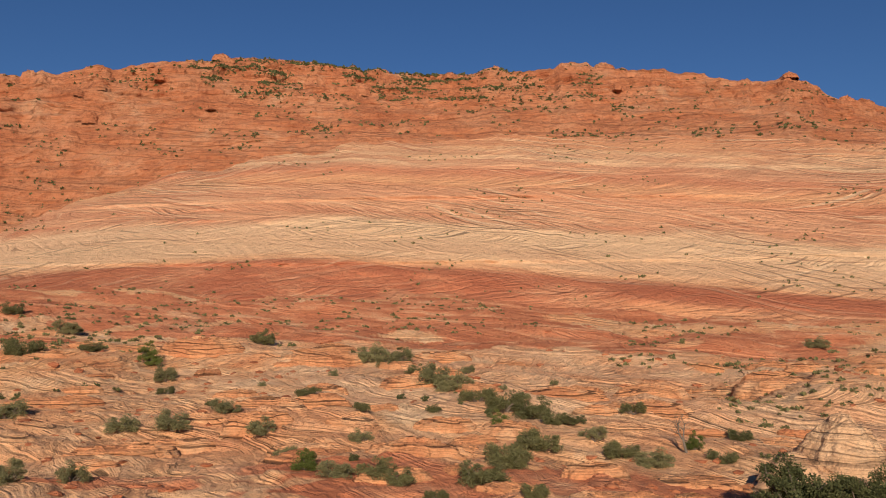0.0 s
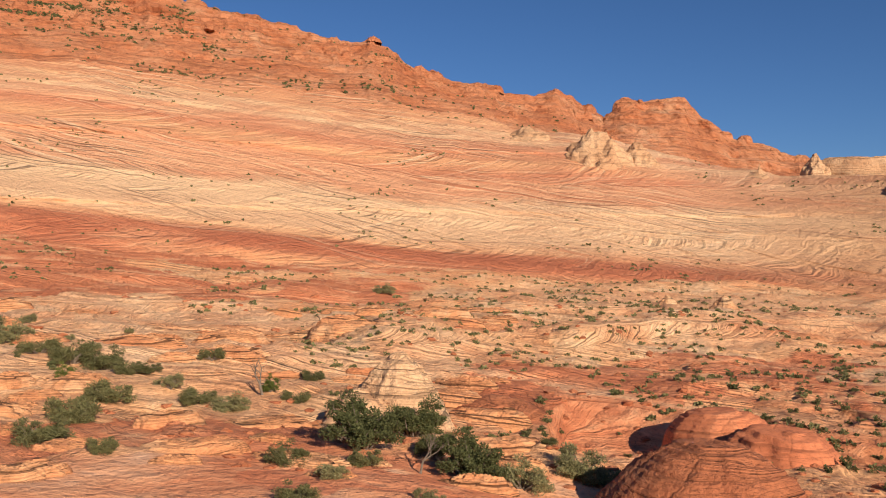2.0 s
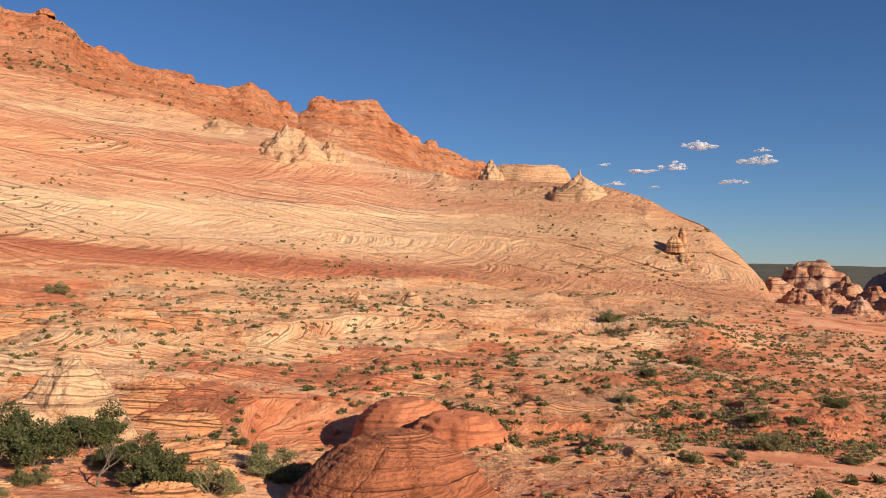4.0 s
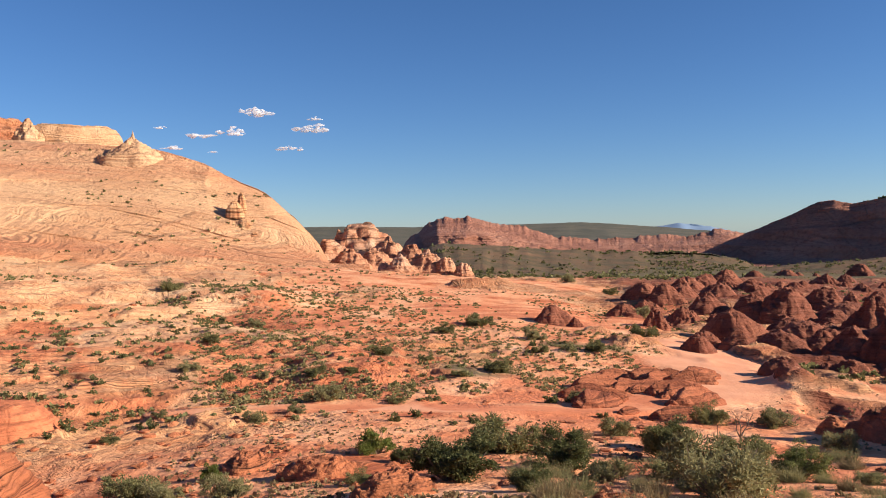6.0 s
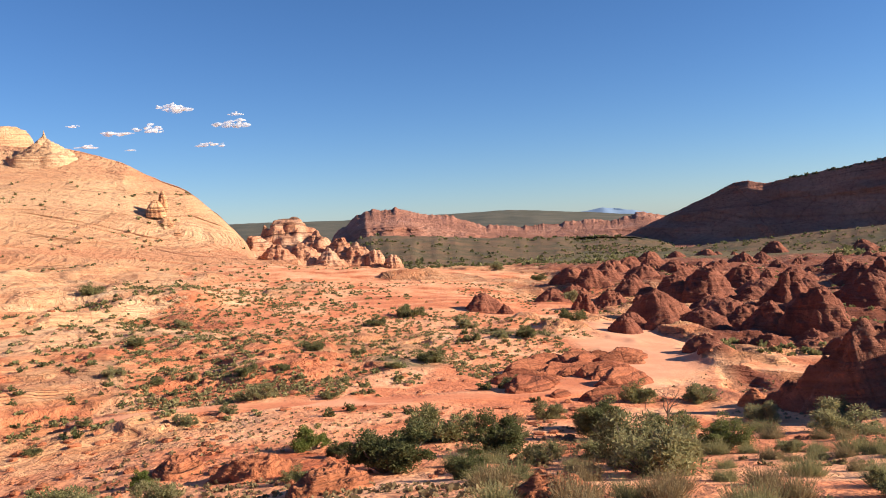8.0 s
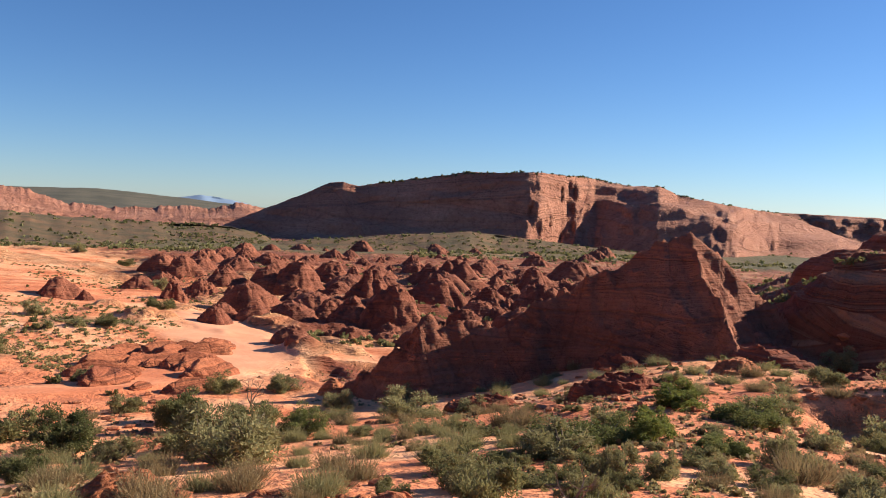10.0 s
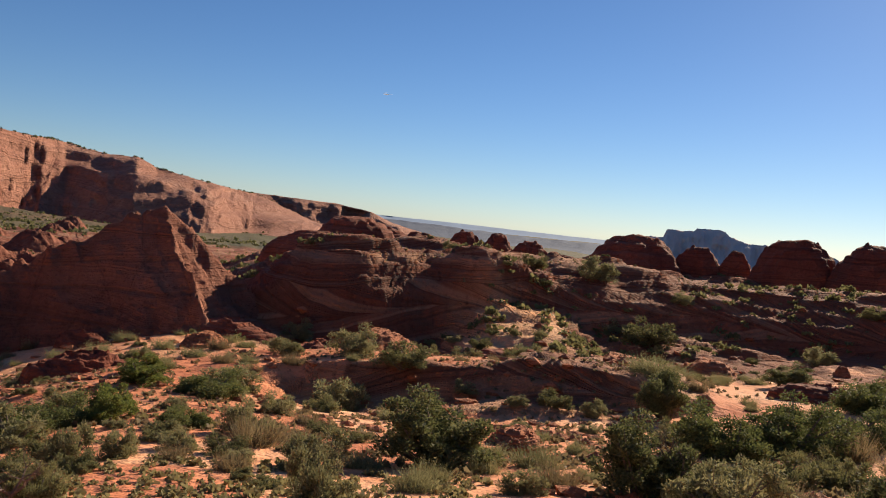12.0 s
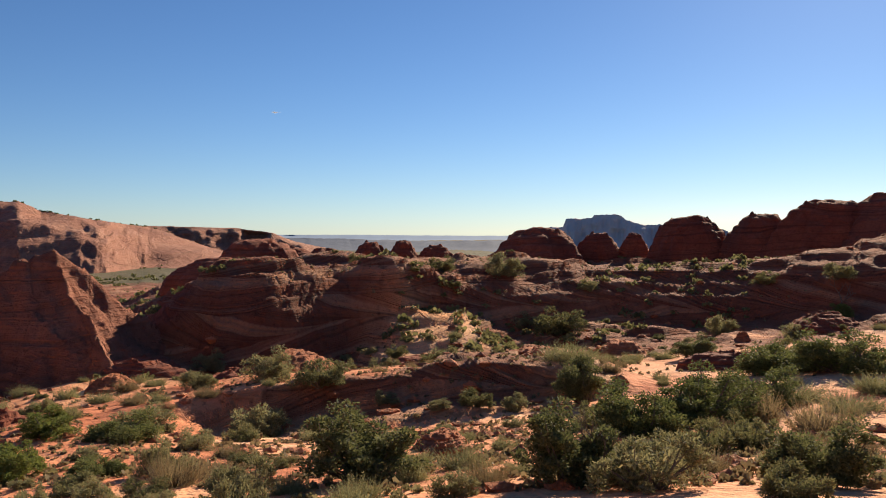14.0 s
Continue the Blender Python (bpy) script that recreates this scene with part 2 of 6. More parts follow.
    # smooth red slickrock and red sand
    ochre = n.ramp(n.m("ADD", n.m("MULTIPLY", n.noise(0.16, 5, 0.65), 0.6), n.m("MULTIPLY", n.line(where, 0.8, 3.0), 0.4)), [(0.36, (0.46, 0.135, 0.062)), (0.48, (0.58, 0.19, 0.09)), (0.56, (0.68, 0.27, 0.135)), (0.64, (0.78, 0.42, 0.235))])
    ochre = n.mix(1.0, ochre, speck, "MULTIPLY")
    there = n.m("ADD", terra, n.m("MULTIPLY", n.m("SUBTRACT", n.noise(0.25, 6, 0.7), 0.5), 0.9))
    col = n.mix(n.ramp(there, [(0.42, 0.0), (0.58, 0.9)]), col, ochre)
    green = n.ramp(n.m("MULTIPLY", n.attr("green"), n.m("ADD", n.noise(0.10, 6, 0.75), 0.25)), [(0.30, 0.0), (0.52, 0.92)])
    col = n.mix(green, col, n.ramp(n.noise(0.3, 4, 0.8), [(0.3, (0.045, 0.055, 0.028)), (0.7, (0.125, 0.115, 0.06))]))
    stone = n.m("ADD", n.m("MULTIPLY", lam, 1.0), n.m("MULTIPLY", n.noise(1.4, 6, 0.7), 1.0))
    soft = n.m("MULTIPLY", n.m("ADD", n.m("MULTIPLY", ripple, 0.5), n.m("MULTIPLY", n.noise(2.4, 4, 0.65), 0.5)), n.m("SUBTRACT", 1.0, n.m("MULTIPLY", n.attr("wash"), 0.8)))
    bump = n.mix(amount, stone, soft)
    return n.done(col, 0.95, bump, 0.4)


def leafage(name, dark, light):
    """Leaves: each one a little different, and each plant as a whole."""
    n = Nodes(name)
    isl = n.tree.nodes.new("ShaderNodeNewGeometry").outputs["Random Per Island"]
    own = n.tree.nodes.new("ShaderNodeObjectInfo").outputs["Random"]
    f = n.m("ADD", n.m("MULTIPLY", isl, 0.65), n.m("MULTIPLY", own, 0.35))
    col = n.ramp(f, [(0.1, dark), (0.9, light)])
    mat = n.done(col, 0.75, None, spec=0.2)
    n.bsdf.inputs["Subsurface Weight"].default_value = 0.0
    mix, tr = n.tree.nodes.new("ShaderNodeMixShader"), n.tree.nodes.new("ShaderNodeBsdfTranslucent")
    n.put(tr.inputs[0], col)
    mix.inputs[0].default_value = 0.38
    n.tree.links.new(n.bsdf.outputs[0], mix.inputs[1])
    n.tree.links.new(tr.outputs[0], mix.inputs[2])
    n.tree.links.new(mix.outputs[0], n.tree.nodes["Material Output"].inputs[0])
    return mat


def plain_soil(name, a, b, scale, bump=0.5):
    n = Nodes(name)
    col = n.ramp(n.noise(scale, 6, 0.7), [(0.3, a), (0.7, b)])
    return n.done(col, 0.95, n.noise(scale * 4, 5, 0.7), bump)


def wisps():
    """Thin cloud: white, lit through, ragged with gaps."""
    n = Nodes("white_cloud")
    mat = n.done((0.93, 0.95, 0.98), 1.0, None, spec=0.0)
    lit, gap, tr, cl = n.tree.nodes.new("ShaderNodeMixShader"), n.tree.nodes.new("ShaderNodeMixShader"), n.tree.nodes.new("ShaderNodeBsdfTranslucent"), n.tree.nodes.new("ShaderNodeBsdfTransparent")
    tr.inputs[0].default_value = (0.95, 0.97, 1.0, 1)
    lit.inputs[0].default_value = 0.5
    n.tree.links.new(n.bsdf.outputs[0], lit.inputs[1])
    n.tree.links.new(tr.outputs[0], lit.inputs[2])
    n.put(gap.inputs[0], n.ramp(n.noise(0.03, 6, 0.75), [(0.38, 0.95), (0.62, 0.25)]))
    n.tree.links.new(lit.outputs[0], gap.inputs[1])
    n.tree.links.new(cl.outputs[0], gap.inputs[2])
    n.tree.links.new(gap.outputs[0], n.tree.nodes["Material Output"].inputs[0])
    return mat


M_STRIPED = striped_rock()
M_ORANGE = orange_rock()
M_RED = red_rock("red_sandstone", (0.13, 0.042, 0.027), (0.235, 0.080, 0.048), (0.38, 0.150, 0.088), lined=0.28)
M_BUTTE = red_rock("butte_sandstone", (0.19, 0.066, 0.042), (0.30, 0.112, 0.068), (0.42, 0.18, 0.112), depth=0.4, lined=0.2)
M_DOME = red_rock("terracotta_sandstone", (0.36, 0.115, 0.055), (0.48, 0.17, 0.08), (0.56, 0.25, 0.13), high=0.7, lined=0.35, depth=0.35)
M_SLATE = red_rock("broken_red_rock", (0.24, 0.07, 0.038), (0.38, 0.125, 0.062), (0.54, 0.22, 0.115), high=0.6, lined=0.5)
M_TERRA = red_rock("smooth_red_slickrock", (0.46, 0.14, 0.066), (0.58, 0.20, 0.095), (0.70, 0.31, 0.16), high=0.9, depth=0.12, lined=0.4)
M_PALE = red_rock("cream_sandstone", (0.50, 0.20, 0.095), (0.70, 0.37, 0.19), (0.84, 0.57, 0.34), high=0.8, depth=0.4, patch=0.5, lined=0.85)
M_HIVE = red_rock("bleached_beehive_rock", (0.62, 0.31, 0.16), (0.80, 0.50, 0.29), (0.87, 0.61, 0.39), high=0.85, depth=0.4, patch=0.4, lined=0.75)
M_TAN = red_rock("tan_slickrock", (0.54, 0.19, 0.085), (0.74, 0.34, 0.16), (0.84, 0.53, 0.31), high=0.45, depth=0.3, patch=0.35, lined=0.85)
M_PINK = red_rock("pink_sandstone", (0.34, 0.12, 0.065), (0.54, 0.26, 0.15), (0.80, 0.56, 0.40), high=3.0, scale=0.25, depth=0.9, patch=0.4, lined=0.7)
M_MESA = red_rock("mesa_sandstone", (0.26, 0.105, 0.070), (0.37, 0.165, 0.110), (0.50, 0.27, 0.185), high=14, scale=0.08, depth=4.0, patch=0.25, lined=0.16)
M_CREST = red_rock("bleached_sandstone", (0.47, 0.245, 0.13), (0.60, 0.355, 0.20), (0.70, 0.465, 0.29), high=2.6, scale=0.4, depth=0.7, lined=0.32)
M_GROUND = ground_mix()
M_JUNIPER = leafage("juniper_leaves", (0.070, 0.082, 0.032), (0.19, 0.195, 0.080))
M_SAGE = leafage("sage_leaves", (0.155, 0.152, 0.070), (0.36, 0.33, 0.165))
M_SHRUB = leafage("shrub_leaves", (0.105, 0.108, 0.045), (0.26, 0.245, 0.108))
M_BRIGHT = leafage("fresh_leaves", (0.09, 0.12, 0.028), (0.22, 0.245, 0.065))
M_GREEN = leafage("olive_leaves", (0.080, 0.098, 0.034), (0.21, 0.225, 0.078))
M_GRASS = leafage("dry_scrub_leaves", (0.17, 0.15, 0.065), (0.36, 0.31, 0.15))
M_DRY = leafage("dry_stalks", (0.16, 0.12, 0.065), (0.34, 0.26, 0.14))
M_BARK = plain_soil("grey_bark", (0.10, 0.075, 0.055), (0.24, 0.19, 0.15), 8.0, 0.02)
M_FAR = plain_soil("far_scrub_plateau", (0.055, 0.060, 0.045), (0.13, 0.115, 0.085), 0.01, 2.0)
# blue of the distance haze, painted into the base colour
M_BLUE = plain_soil("haze_tinted_distance", (0.17, 0.26, 0.40), (0.21, 0.30, 0.44), 0.002, 1.0)
# blue-grey haze painted into the tableland's own colour
M_HAZE = plain_soil("haze_tinted_mesa_rock", (0.075, 0.105, 0.16), (0.11, 0.14, 0.20), 0.01, 3.0)
M_DUSK = plain_soil("far_mesa_rock", (0.52, 0.42, 0.40), (0.68, 0.56, 0.52), 0.01, 3.0)
M_SLOPE = plain_soil("scrubby_red_soil", (0.062, 0.066, 0.036), (0.20, 0.11, 0.064), 0.05, 1.5)
M_CLOUD = wisps()
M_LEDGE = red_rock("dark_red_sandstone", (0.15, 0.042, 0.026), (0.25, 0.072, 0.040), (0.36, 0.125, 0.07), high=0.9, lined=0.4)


# ---- the lie of the land ----
def lattice(i, j, k, seed):
    """A random number in 0..1 for each lattice point."""
    h = (i.astype(np.int64) * 374761393 + j.astype(np.int64) * 668265263 + k.astype(np.int64) * 1440662683 + seed * 974711) & 0x7FFFFFFF
    h = ((h ^ (h >> 13)) * 1274126177) & 0x7FFFFFFF
    h = ((h ^ (h >> 16)) * 668265263) & 0x7FFFFFFF
    return ((h ^ (h >> 15)) & 0xFFFFFF) / 16777216.0


def noise2(x, y, seed=0):
    """Smooth random relief in -1..1."""
    i, j = np.floor(x), np.floor(y)
    u, v = x - i, y - j
    u, v = u * u * u * (u * (u * 6 - 15) + 10), v * v * v * (v * (v * 6 - 15) + 10)
    z = np.zeros_like(i)
    a, b = lattice(i, j, z, seed), lattice(i + 1, j, z, seed)
    c, d = lattice(i, j + 1, z, seed), lattice(i + 1, j + 1, z, seed)
    return 2 * ((a * (1 - u) + b * u) * (1 - v) + (c * (1 - u) + d * u) * v) - 1


def fbm(x, y, octaves=4, seed=0, gain=0.5):
    total, amp, norm = 0.0, 1.0, 0.0
    for o in range(octaves):
        total = total + amp * noise2(x + 17.3 * o, y - 9.1 * o, seed + o)
        norm += amp
        amp *= gain
        x, y = x * 2.03, y * 2.03
    return total / norm


def ridged(x, y, octaves=4, seed=0):
    total, amp, norm = 0.0, 1.0, 0.0
    for o in range(octaves):
        total = total + amp * (1 - 2 * np.abs(noise2(x + 5.7 * o, y + 3.3 * o, seed + o)))
        norm += amp
        amp *= 0.5
        x, y = x * 2.1, y * 2.1
    return total / norm


def ease(a, b, v):
    t = np.clip((v - a) / (b - a), 0, 1)
    return t * t * (3 - 2 * t)


def terrace(z, step, sharp):
    """Turns a slope into ledges."""
    q = z / step
    low = np.floor(q)
    return step * (low + ease(0, 1, np.clip((q - low - 0.5) * sharp + 0.5, 0, 1)))


# height of the ground against the eye, by bearing (degrees clockwise from the first view) and distance
BEARINGS = (-180, -90, -30, 0, 25, 45, 65, 80, 95, 110, 128, 145, 165, 180)
NEAR_AT = (2, 8, 16, 28, 45, 70)
NEAR = (
    (-1.7, -2.4, -3.7, -4.2, -3.6, -1.8), (-1.7, -2.5, -4.0, -5.4, -5.6, -4.6), (-1.7, -3.4, -6.0, -6.5, -6.1, -4.8), (-1.7, -3.4, -6.0, -6.4, -5.8, -4.7),
    (-1.7, -3.2, -5.4, -7.2, -7.5, -6.5), (-1.7, -3.4, -6.2, -9.2, -9.2, -7.0), (-1.7, -3.2, -5.6, -7.6, -9.0, -9.0), (-1.7, -3.0, -5.2, -7.6, -9.4, -9.8),
    (-1.7, -3.0, -5.2, -7.6, -9.6, -10.8), (-1.7, -3.0, -5.0, -7.4, -10.2, -11.6), (-1.7, -2.9, -4.3, -5.6, -6.6, -8.0), (-1.7, -2.9, -4.4, -6.2, -6.9, -5.8),
    (-1.7, -2.7, -4.0, -5.2, -5.8, -5.2), (-1.7, -2.4, -3.7, -4.4, -4.6, -3.6))
FAR_AT = (110, 170, 260, 450, 900, 2200, 5000)
FAR = (
    (-2, -4, -8, -15, -25, -30, -30), (-2, 3, 8, 8, 0, -20, -30), (-2.6, 5, 8, 10, 0, -20, -30), (-2.8, 4.6, 6, 8, 0, -20, -30), (-4.2, -1.0, 0, 0, -10, -20, -30), (-4.9, -2.2, -4, -8, -20, -26, -30),
    (-7.6, -5.6, -8, -20, -28, -28, -30), (-9.6, -8.0, -16, -25, -31, -28, -30), (-11.6, -12.5, -18, -25, -31, -28, -30), (-13.2, -16, -20, -24, -29, -30, -30), (-12, -16, -20, -24, -29, -36, -32),
    (-5.4, -12, -20, -28, -36, -44, -36), (-5.0, -11, -20, -28, -38, -46, -36), (-3.6, -6, -10, -16, -25, -30, -30))


def ground_table():
    """The two tables as one smooth sheet over bearing and the logarithm of distance."""
    at = np.log(np.array(NEAR_AT + FAR_AT, float))
    rows = np.array([a + b for a, b in zip(NEAR, FAR)])
    logs = np.linspace(at[0], at[-1], 240)
    fine = np.array([np.interp(logs, at, r) for r in rows])
    degs = np.arange(-180, 181)
    out = np.array([np.interp(degs, BEARINGS, fine[:, k]) for k in range(len(logs))]).T
    for axis, width in ((0, 9), (0, 7), (1, 9), (1, 7)):
        kernel = np.ones(width) / width
        pad = width // 2
        wide = np.pad(out, [(pad, pad) if a == axis else (0, 0) for a in (0, 1)], mode="wrap" if axis == 0 else "edge")
        out = np.apply_along_axis(lambda v: np.convolve(v, kernel, "valid"), axis, wide)
    return out, at[0], at[-1]


TABLE, LOG_0, LOG_1 = ground_table()


def base_height(x, y):
    a = np.degrees(np.arctan2(x, y))
    d = np.clip(np.hypot(x, y), 2.0, 5000)
    u, v = a + 180, (np.log(d) - LOG_0) / (LOG_1 - LOG_0) * (TABLE.shape[1] - 1)
    i, j = np.clip(np.floor(u).astype(int), 0, 359), np.clip(np.floor(v).astype(int), 0, TABLE.shape[1] - 2)
    u, v = u - i, v - j
    return (TABLE[i, j] * (1 - u) + TABLE[i + 1, j] * u) * (1 - v) + (TABLE[i, j + 1] * (1 - u) + TABLE[i + 1, j + 1] * u) * v


WASH = ((84, -8, 3.5), (70, -9, 5.0), (61, -7, 5.0), (53, -6, 3.8), (46, -2, 2.4), (42, 6, 1.7), (41, 14, 1.7), (38, 22, 1.2))


def wash_mask(x, y):
    """How much a place belongs to the dry wash."""
    best = np.full(np.shape(x), 9.0)
    for (ax, ay, aw), (bx, by, bw) in zip(WASH, WASH[1:]):
        t = np.clip(((x - ax) * (bx - ax) + (y - ay) * (by - ay)) / ((bx - ax) ** 2 + (by - ay) ** 2), 0, 1)
        best = np.minimum(best, np.hypot(x - ax - t * (bx - ax), y - ay - t * (by - ay)) / (aw + t * (bw - aw)))
    return 1 - ease(0.5, 1.25, best + 0.45 * fbm(x * 0.22, y * 0.22, 4, 40))


def covers(x, y):
    """What lies where: sand, red rock, green scrub, wash; each 0 to 1."""
    a, d = np.degrees(np.arctan2(x, y)), np.hypot(x, y)
    big = fbm(x * 0.045, y * 0.045, 4, 11)
    rock_n = ease(-75, -45, a) * (1 - ease(56, 78, a + 0.1 * (d - 80) * (d < 80))) * ease(20, 30, d)
    sand = 0.85 - 0.75 * rock_n * (1 - ease(400, 600, d)) + 0.25 * big
    # drifts of sand among the near ledges
    sand = sand + 0.55 * rock_n * (1 - ease(30, 44, d + 8 * big)) * ease(-12, 18, a)
    sand = sand - 0.5 * ease(0.05, 0.3, fbm(x * 0.035 + 4, y * 0.05, 4, 21)) * ease(50, 62, a) * (1 - ease(100, 112, a)) * ease(40, 60, d) * (1 - rock_n)
    right = ease(128, 138, a) + (a < -150)
    sand = sand - 0.9 * right * ease(32, 38, d + 5 * big) * (1 - 0.6 * ease(0.1, 0.4, fbm(x * 0.06, y * 0.06, 3, 9)) * ease(160, 172, np.abs(a)))
    b = np.where(a < -90, a + 360, a)
    sand = sand + 0.4 * apron(b) * ease(30, 34, d + 3 * big) * (1 - ease(43, 47, d + 3 * big))
    shelf = low_ledge(b) * ease(23.0, 24.5, d + 5 * big) * (1 - ease(28.5, 31, d + 5 * big))
    sand = sand - 0.95 * shelf
    beyond = np.maximum(ease(99.0, 102.5, a - 3 * big) * ease(40, 47, d) * np.maximum(ease(62, 76, d), ease(-0.1, 0.25, fbm(x * 0.09, y * 0.09, 3, 24))), ease(84, 94, a - 6 * big) * ease(105, 130, d)) * (1 - ease(133, 137, a))
    sand = sand - 0.95 * beyond * (1 - ease(330, 480, d))
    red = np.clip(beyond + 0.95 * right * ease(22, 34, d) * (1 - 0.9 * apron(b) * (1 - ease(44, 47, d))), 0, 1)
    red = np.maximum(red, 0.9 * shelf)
    green = np.where(d > 200, ease(300, 520, d + 60 * big), 0.0) * ease(60, 80, a)
    green = np.maximum(green, 0.75 * ease(0.0, 0.25, fbm(x * 0.03 + 9, y * 0.03, 4, 31) - 0.1) * ease(68, 78, a) * (1 - ease(92, 102, a)) * ease(48, 60, d) * (1 - ease(120, 150, d)))
    red = np.maximum(red, 0.45 * ease(0.0, 0.3, fbm(x * 0.035 + 4, y * 0.05, 4, 21)) * ease(46, 60, a) * (1 - ease(94, 102, a)) * ease(34, 46, d) * (1 - ease(180, 230, d)))
    wash = wash_mask(x, y)
    return np.clip(np.maximum(sand, wash), 0, 1), np.clip(red, 0, 1), np.clip(green * (1 - wash), 0, 1), wash


BANK = ((16, 62), (24, 64), (30, 66), (36, 72), (44, 84), (52, 91), (60, 93), (67, 95), (74, 100))


def bank(a, d):
    """The curved bank of striped slickrock across the flats: how far beyond its foot, and how much of it there is."""
    gap = d - np.interp(a, [k[0] for k in BANK], [k[1] for k in BANK]) + 1.5 * np.sin(a * 0.55)
    return gap, ease(18, 27, a) * (1 - ease(66, 73, a)) * (0.55 + 0.45 * np.cos(a * 0.31 - 1.2))


def bowl(a, d):
    """The smooth red hollow below the flats: its share, and how far up its back wall."""
    side = np.clip(1 - ((a - 40.4) / 5.0) ** 2, 0, 1)
    return ease(0.0, 0.6, side) * ease(36, 42, d) * (1 - ease(58, 64, d)), ease(-3.2, 2.8, d - 47 - 4.0 * np.sqrt(side))


def tints(x, y):
    """Where the slickrock is bleached and where it is smooth and red; each 0 to 1."""
    a, d = np.degrees(np.arctan2(x, y)), np.hypot(x, y)
    big, fine = fbm(x * 0.045, y * 0.06, 4, 111), fbm(x * 0.07 + 7, y * 0.13, 4, 112)
    gap, much = bank(a, d)
    share, _ = bowl(a, d)
    pale = ease(-26, -12, a) * (1 - ease(27, 33, a)) * ease(46, 56, d) * (1 - ease(86, 100, d)) * ease(-0.3, 0.15, big)
    pale = np.maximum(pale, 0.5 * ease(28, 36, a) * (1 - ease(62, 74, a)) * ease(-1, 4, gap) * (1 - ease(132, 160, d)))
    pale = np.maximum(pale, 0.9 * much * ease(-5, -3, gap) * (1 - ease(2, 5, gap)))
    pale = np.maximum(pale, ease(0.12, 0.28, fine) * ease(42, 48, a) * (1 - ease(66, 72, a)) * ease(40, 46, d) * (1 - ease(78, 90, d)))
    terra = ease(33, 40, a) * (1 - ease(70, 84, a)) * ease(32, 40, d) * (1 - ease(-14, -5, gap)) * (0.62 + 0.5 * big)
    terra = np.maximum(terra, 0.9 * ease(27.5, 30.5, a) * (1 - ease(38, 42, a)) * ease(43, 47, d) * (1 - ease(58, 66, d)))
    terra = np.maximum(terra, ease(-60, -30, a) * (1 - ease(24, 34, a)) * ease(92, 104, d + 10 * big) * (1 - ease(172, 182, d)) * ease(-0.42, 0.0, fine + 0.3 * big))
    terra = np.maximum(terra, ease(-0.12, 0.12, fbm(x * 0.09 + 5, y * 0.12, 4, 114)) * ease(-60, -34, a) * (1 - ease(36, 44, a)) * (1 - ease(34, 44, d)) * ease(14, 18, d))
    terra = np.maximum(terra, 0.8 * ease(-0.05, 0.2, fbm(x * 0.04 + 3, y * 0.06, 4, 113)) * ease(58, 66, a) * (1 - ease(92, 100, a)) * ease(32, 40, d) * (1 - ease(120, 160, d)))
    terra = np.maximum(terra, 0.85 * ease(-0.08, 0.22, fbm(x * 0.16, y * 0.16, 4, 115)) * ease(96, 106, a) * (1 - ease(146, 156, a)) * ease(5, 8, d) * (1 - ease(26, 34, d)))
    return np.clip(np.maximum(pale * (1 - share), 0), 0, 1), np.clip(np.maximum(terra * (1 - 0.8 * pale), share), 0, 1)


def low_ledge(b):
    """How much of the low red ledge there is at a bearing."""
    return np.interp(b, (131, 141, 158, 168), (0, 1.0, 1.0, 0))


def apron(b):
    return ease(146, 151, b) * (1 - ease(154, 159, b))


